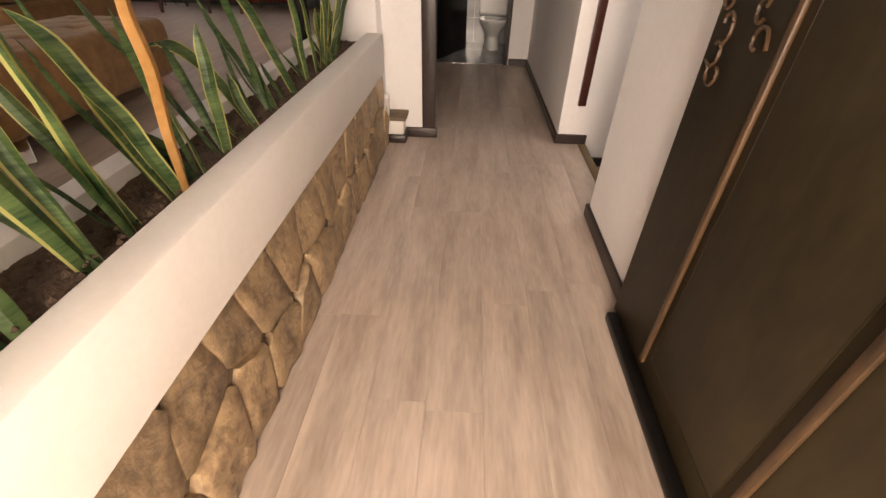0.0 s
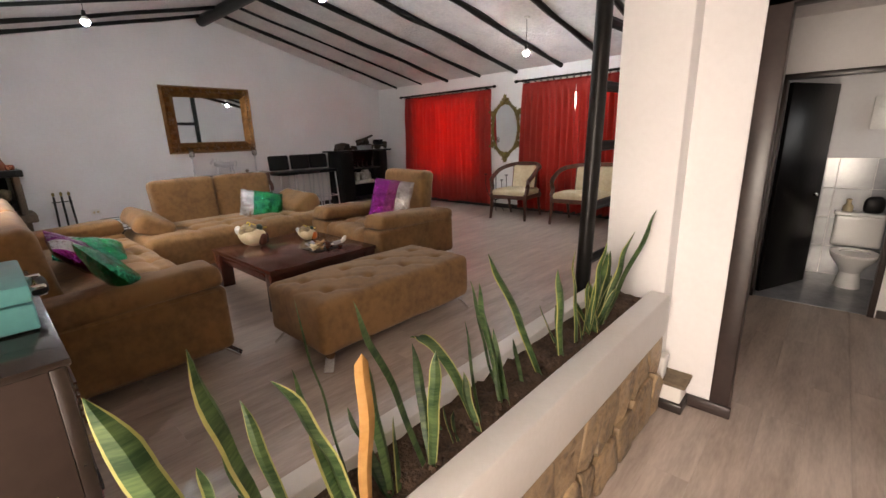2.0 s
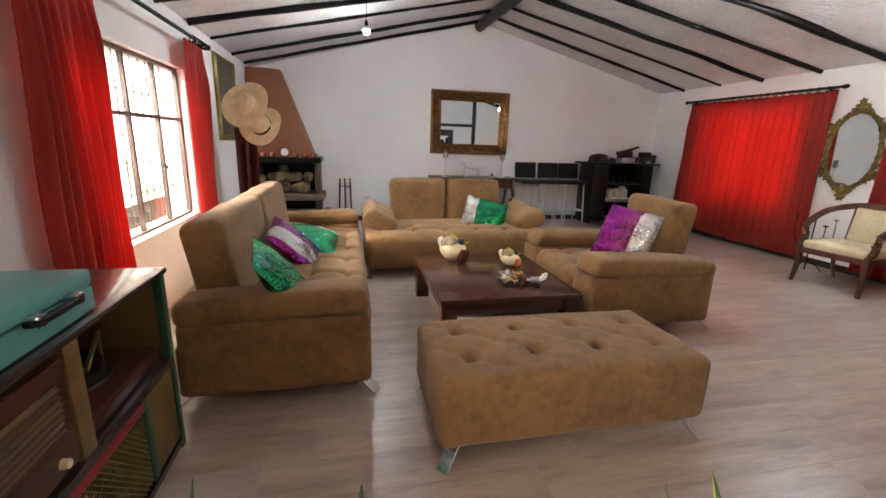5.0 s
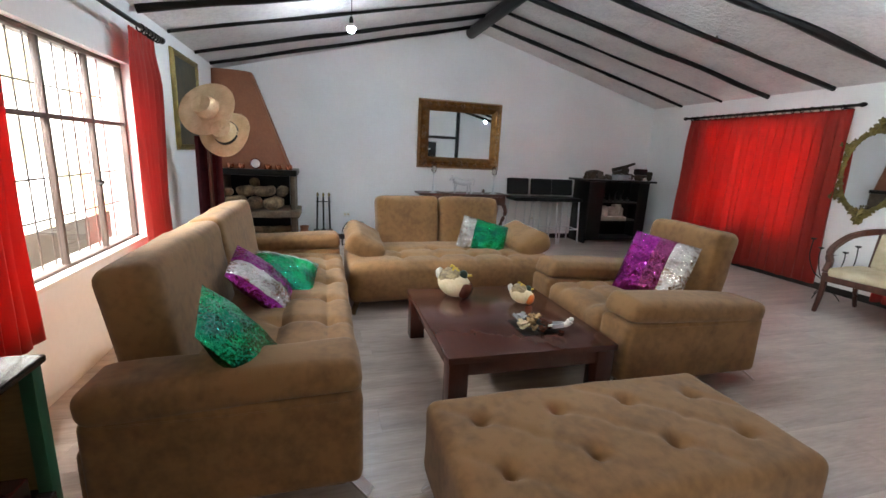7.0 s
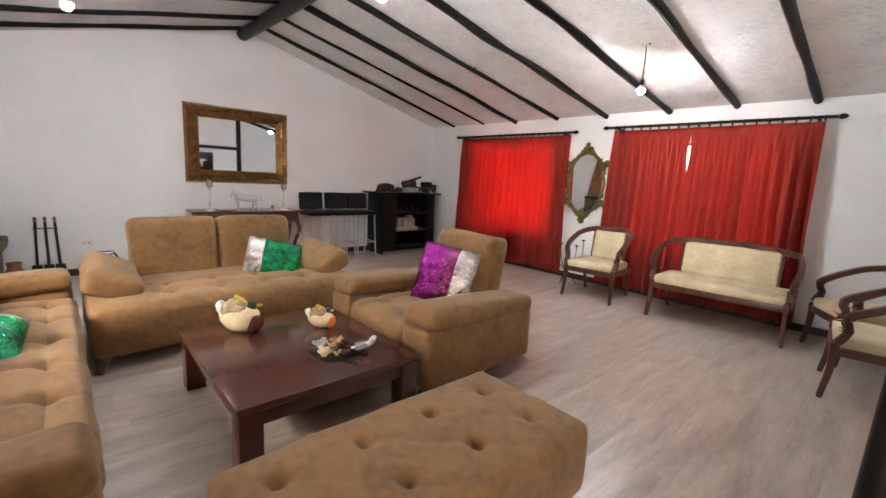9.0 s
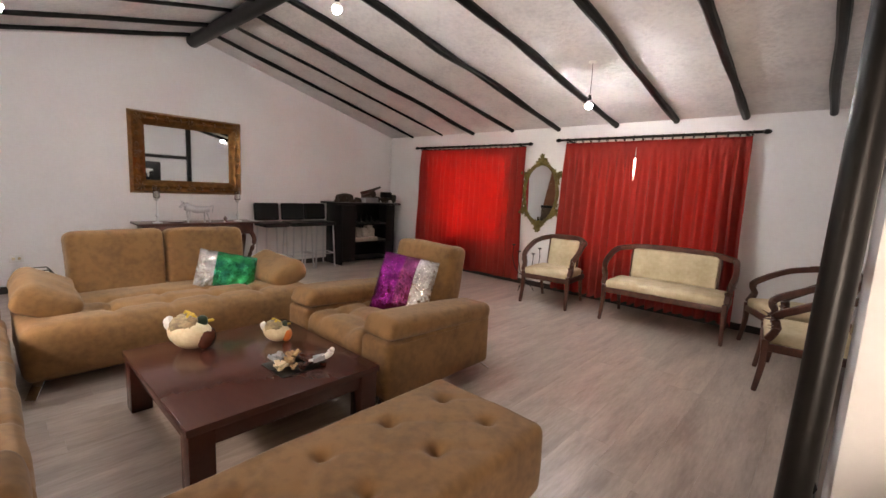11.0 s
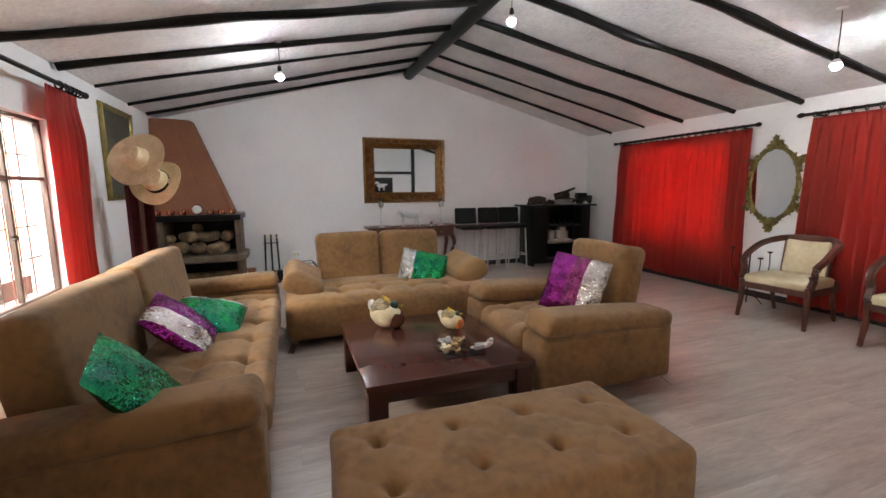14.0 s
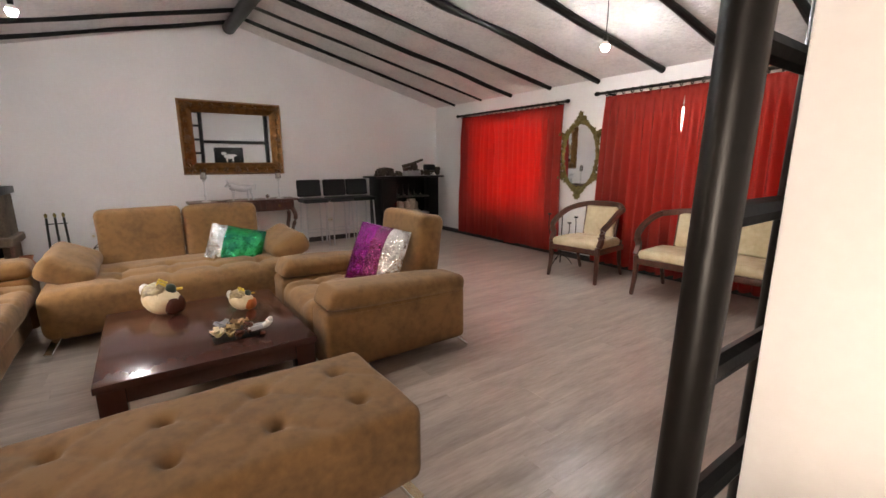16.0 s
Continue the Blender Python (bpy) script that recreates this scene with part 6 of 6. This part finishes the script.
bd_ = thing("bird_ornament", "small white ceramic bird on the table tray", "ornament", pose(-2.80, 2.58, 0.335, 0, 0, 60) @ Matrix.Diagonal((0.75, 0.75, 0.75, 1)))
part("body", sweep([(-0.10, 0, 0.035), (-0.05, 0, 0.042), (0.0, 0, 0.052), (0.035, 0, 0.072), (0.05, 0, 0.095)], 0.062, n=10, taper=(0.25, 0.85)), WHITE, bd_)
for sy in (-1, 1):
    part("wing", moved(soft(0.085, 0.012, 0.035, 0.005, (6, 3, 4)), pose(-0.03, sy * 0.024, 0.052, 0, -12, sy * -8)), TILE, bd_, "grey wing")
part("head", moved(soft(0.035, 0.03, 0.032, 0.014, (5, 5, 5)), pose(0.058, 0, 0.108)), WHITE, bd_)
part("base", disc(0.022, 0, 0.02, 12), BROWNGLAZE, bd_)


# ---- snake plants ----
def blade(base, tip, w, arch=0.0, mats=None, twist=0.3, seed=0, cut=0.72):
    bm = bmesh.new()
    base, tip = Vector(base), Vector(tip)
    n = 16
    mid = base.lerp(tip, 0.55) + Vector((0, 0, arch))
    r = random.Random(seed)
    a0, r_tw = r.uniform(0, math.pi), r.uniform(-0.9, 0.9)
    rows = []
    for i in range(n + 1):
        t = i / n
        p = base * (1 - t) ** 2 + mid * 2 * t * (1 - t) + tip * t * t
        p = p + Vector((noise.noise(p * 7 + Vector((seed, 0, 0))), noise.noise(p * 7 + Vector((0, seed, 0))), 0)) * 0.035 * t * (1 - t * 0.6)
        d = ((mid - base) * (1 - t) + (tip - mid) * t).normalized()
        a = a0 + (twist + r_tw) * t
        s = Vector((math.cos(a), math.sin(a), 0))
        s = (s - d * s.dot(d)).normalized()
        nn = d.cross(s)
        k = w * (0.55 + 0.6 * math.sin(math.pi * min(1, t * 0.62 + 0.16))) * (1 - max(0, (t - cut) / (1.0001 - cut)) ** 1.6 * 0.95)
        row = []
        for q, c in ((-0.5, 0.16), (-0.41, 0.08), (0, -0.07), (0.41, 0.08), (0.5, 0.16)):
            row.append(bm.verts.new(p + s * q * k + nn * c * k))
        rows.append(row)
    for i in range(n):
        for j in range(4):
            f = bm.faces.new((rows[i][j], rows[i][j + 1], rows[i + 1][j + 1], rows[i + 1][j]))
            f.material_index = 1 if j in (0, 3) else 0
    bmesh.ops.solidify(bm, geom=bm.faces[:], thickness=0.0025)
    return bm


def plant(y, leaves, label="variegated snake plant with yellow leaf margins in planter"):
    p = thing("snake_plant", label, "plant", pose(-0.60, y, 0.24), "snake plants in the planter")
    for k, (bx, by, tip, w, arch, kind) in enumerate(leaves):
        mats = {"g": [LEAF, LEAFEDGE], "d": [LEAF, LEAF], "y": [LEAFDRY, LEAFDRY]}[kind]
        part("leaf", blade((bx, by, -0.02), (tip[0] + 0.40, tip[1] + 0.20 - y, tip[2] - 0.24), w, arch, seed=k + y * 10, cut=0.97 if kind == "y" else 0.72), mats, p, "dry orange leaf" if kind == "y" else "")


rl = random.Random(8)
far = [(0.0, 0.04, (-0.31, 2.944, 0.781), 0.022, 0, "d"), (0.0, 0.0, (-0.31, 2.594, 0.72), 0.035, 0, "g"), (0.0, -0.1, (-0.31, 2.26, 0.73), 0.035, 0.05, "g")]
for k in range(9):
    yy = rl.uniform(-0.16, 0.1)
    far.append((rl.uniform(-0.09, 0.03), yy, (-0.38 + rl.uniform(-0.1, 0.08), 2.46 + yy * 1.3 + rl.uniform(-0.06, 0.1), rl.uniform(0.42, 0.70)), rl.uniform(0.03, 0.042), 0, "g"))
plant(2.66, far)
plant(2.404, [(0, 0, (-0.435, 2.20, 0.694), 0.034, 0.04, "g"), (0.02, 0.03, (-0.5, 2.42, 0.33), 0.025, 0, "g")])
plant(2.253, [(0, 0, (-0.402, 2.0, 0.655), 0.042, 0.02, "g"), (0.01, -0.02, (-0.50, 2.16, 0.42), 0.03, 0, "d"), (-0.02, 0.03, (-0.62, 2.23, 0.36), 0.025, 0, "g")])
plant(2.062, [(0, 0, (-0.549, 1.688, 0.769), 0.038, 0.06, "g"), (0.0, -0.13, (-0.53, 1.84, 0.36), 0.016, 0, "d")])
plant(1.792, [(0, 0, (-0.445, 1.50, 0.725), 0.044, 0.05, "d"), (0.0, 0.02, (-0.69, 1.75, 0.613), 0.02, 0, "d"), (0.02, 0, (-0.5, 1.66, 0.48), 0.036, 0, "g"), (0.01, -0.02, (-0.47, 1.62, 0.40), 0.03, 0, "d"), (-0.02, 0.02, (-0.62, 1.70, 0.5), 0.03, 0, "d")])
plant(1.632, [(0, 0, (-0.652, 1.372, 0.506), 0.034, 0.2, "g"), (0.01, 0.01, (-0.50, 1.49, 0.58), 0.022, 0, "d"), (0.02, -0.02, (-0.45, 1.42, 0.42), 0.03, 0, "g")])
plant(1.51, [(0, 0, (-0.5, 1.36, 0.30), 0.016, 0, "g"), (0.01, 0.01, (-0.47, 1.40, 0.27), 0.014, 0, "g"), (-0.02, 0.0, (-0.6, 1.34, 0.28), 0.014, 0, "d")])
plant(1.38, [(0, 0, (-0.682, 1.155, 0.706), 0.056, 0.05, "d"), (0.02, 0.0, (-0.40, 1.239, 0.60), 0.034, 0.06, "g"), (0.01, 0.02, (-0.55, 1.28, 0.55), 0.028, 0, "d")])
plant(1.245, [(0, 0, (-0.46, 1.02, 0.66), 0.038, 0, "d"), (0.01, 0.02, (-0.48, 1.12, 0.40), 0.034, 0, "g"), (-0.02, 0.02, (-0.62, 1.06, 0.40), 0.03, 0, "d"), (0.0, -0.02, (-0.50, 1.02, 0.36), 0.03, 0, "d")])
plant(1.13, [(0.03, 0, (-0.361, 0.954, 0.72), 0.036, 0, "y"), (0, 0, (-0.626, 0.931, 0.803), 0.022, 0, "d"), (0.02, -0.01, (-0.472, 0.78, 0.688), 0.04, 0.12, "g"), (0.01, -0.03, (-0.48, 0.86, 0.55), 0.05, 0.02, "g"), (-0.02, 0.0, (-0.60, 0.88, 0.62), 0.034, 0.02, "d")], "snake plant with one dry orange leaf in planter")
plant(0.945, [(0, 0, (-0.346, 0.594, 0.88), 0.058, 0.05, "g"), (0.0, 0.02, (-0.56, 0.74, 0.62), 0.028, 0.03, "g"), (0.02, -0.02, (-0.42, 0.66, 0.5), 0.045, 0.05, "d"), (-0.02, 0, (-0.62, 0.70, 0.48), 0.04, 0, "d")])
plant(0.807, [(0, 0, (-0.451, 0.471, 0.811), 0.055, 0.06, "g"), (0.01, 0.02, (-0.47, 0.60, 0.58), 0.04, 0.12, "g"), (0.0, 0, (-0.6, 0.56, 0.55), 0.045, 0, "d")])
plant(0.60, [(0, 0, (-0.50, 0.30, 0.66), 0.05, 0.04, "g"), (0.02, 0.02, (-0.46, 0.44, 0.42), 0.04, 0.04, "d"), (-0.02, 0, (-0.62, 0.40, 0.55), 0.04, 0, "g")])
plant(0.38, [(0, 0, (-0.52, 0.08, 0.6), 0.05, 0.03, "g"), (0.01, 0.02, (-0.5, 0.22, 0.5), 0.045, 0, "g")])

for y, z in ((1.62, 0.36), (4.55, 0.33)):
    o = thing("wall_socket", "small white plastic wall socket", "socket", pose(XW, y, z), "wall sockets")
    part("plate", box(0, 0.01, -0.055, 0.055, -0.04, 0.04, 0.004), WHITE, o)
    for dy in (-0.022, 0.022):
        part("outlet", box(0.01, 0.013, dy - 0.012, dy + 0.012, -0.014, 0.014, 0.002), CREAM, o)

# ---- floor planks, last ----
def planks(owner, x0, x1, y0, y1, z, seed):
    r = random.Random(seed)
    n = round((x1 - x0) / 0.195)
    w = (x1 - x0) / n
    shared = {}
    for i in range(n):
        y = y0 - r.uniform(0.1, 1.1)
        while y < y1:
            a, b = max(y, y0), min(y + 1.28, y1)
            y += 1.28
            if b - a < 0.04:
                continue
            key = round(b - a, 3)
            if key not in shared:
                me = mesh_of(box(-w / 2 + 0.0003, w / 2 - 0.0003, -(b - a) / 2 + 0.0003, (b - a) / 2 - 0.0003, -0.012, 0, 0.0003, seg=1), "plank", PLANK, False)
                shared[key] = me
            ob = new("plank", shared[key])
            ob.parent = owner
            ob.location = (x0 + w * (i + 0.5), (a + b) / 2, z)


planks(bpy.data.objects["floor_base"], XW, -0.83, YS, YN, 0.0, 1)
planks(bpy.data.objects["floor_base_corridor"], -0.5, 1.06, -1.4, 5.8, LOW, 2)
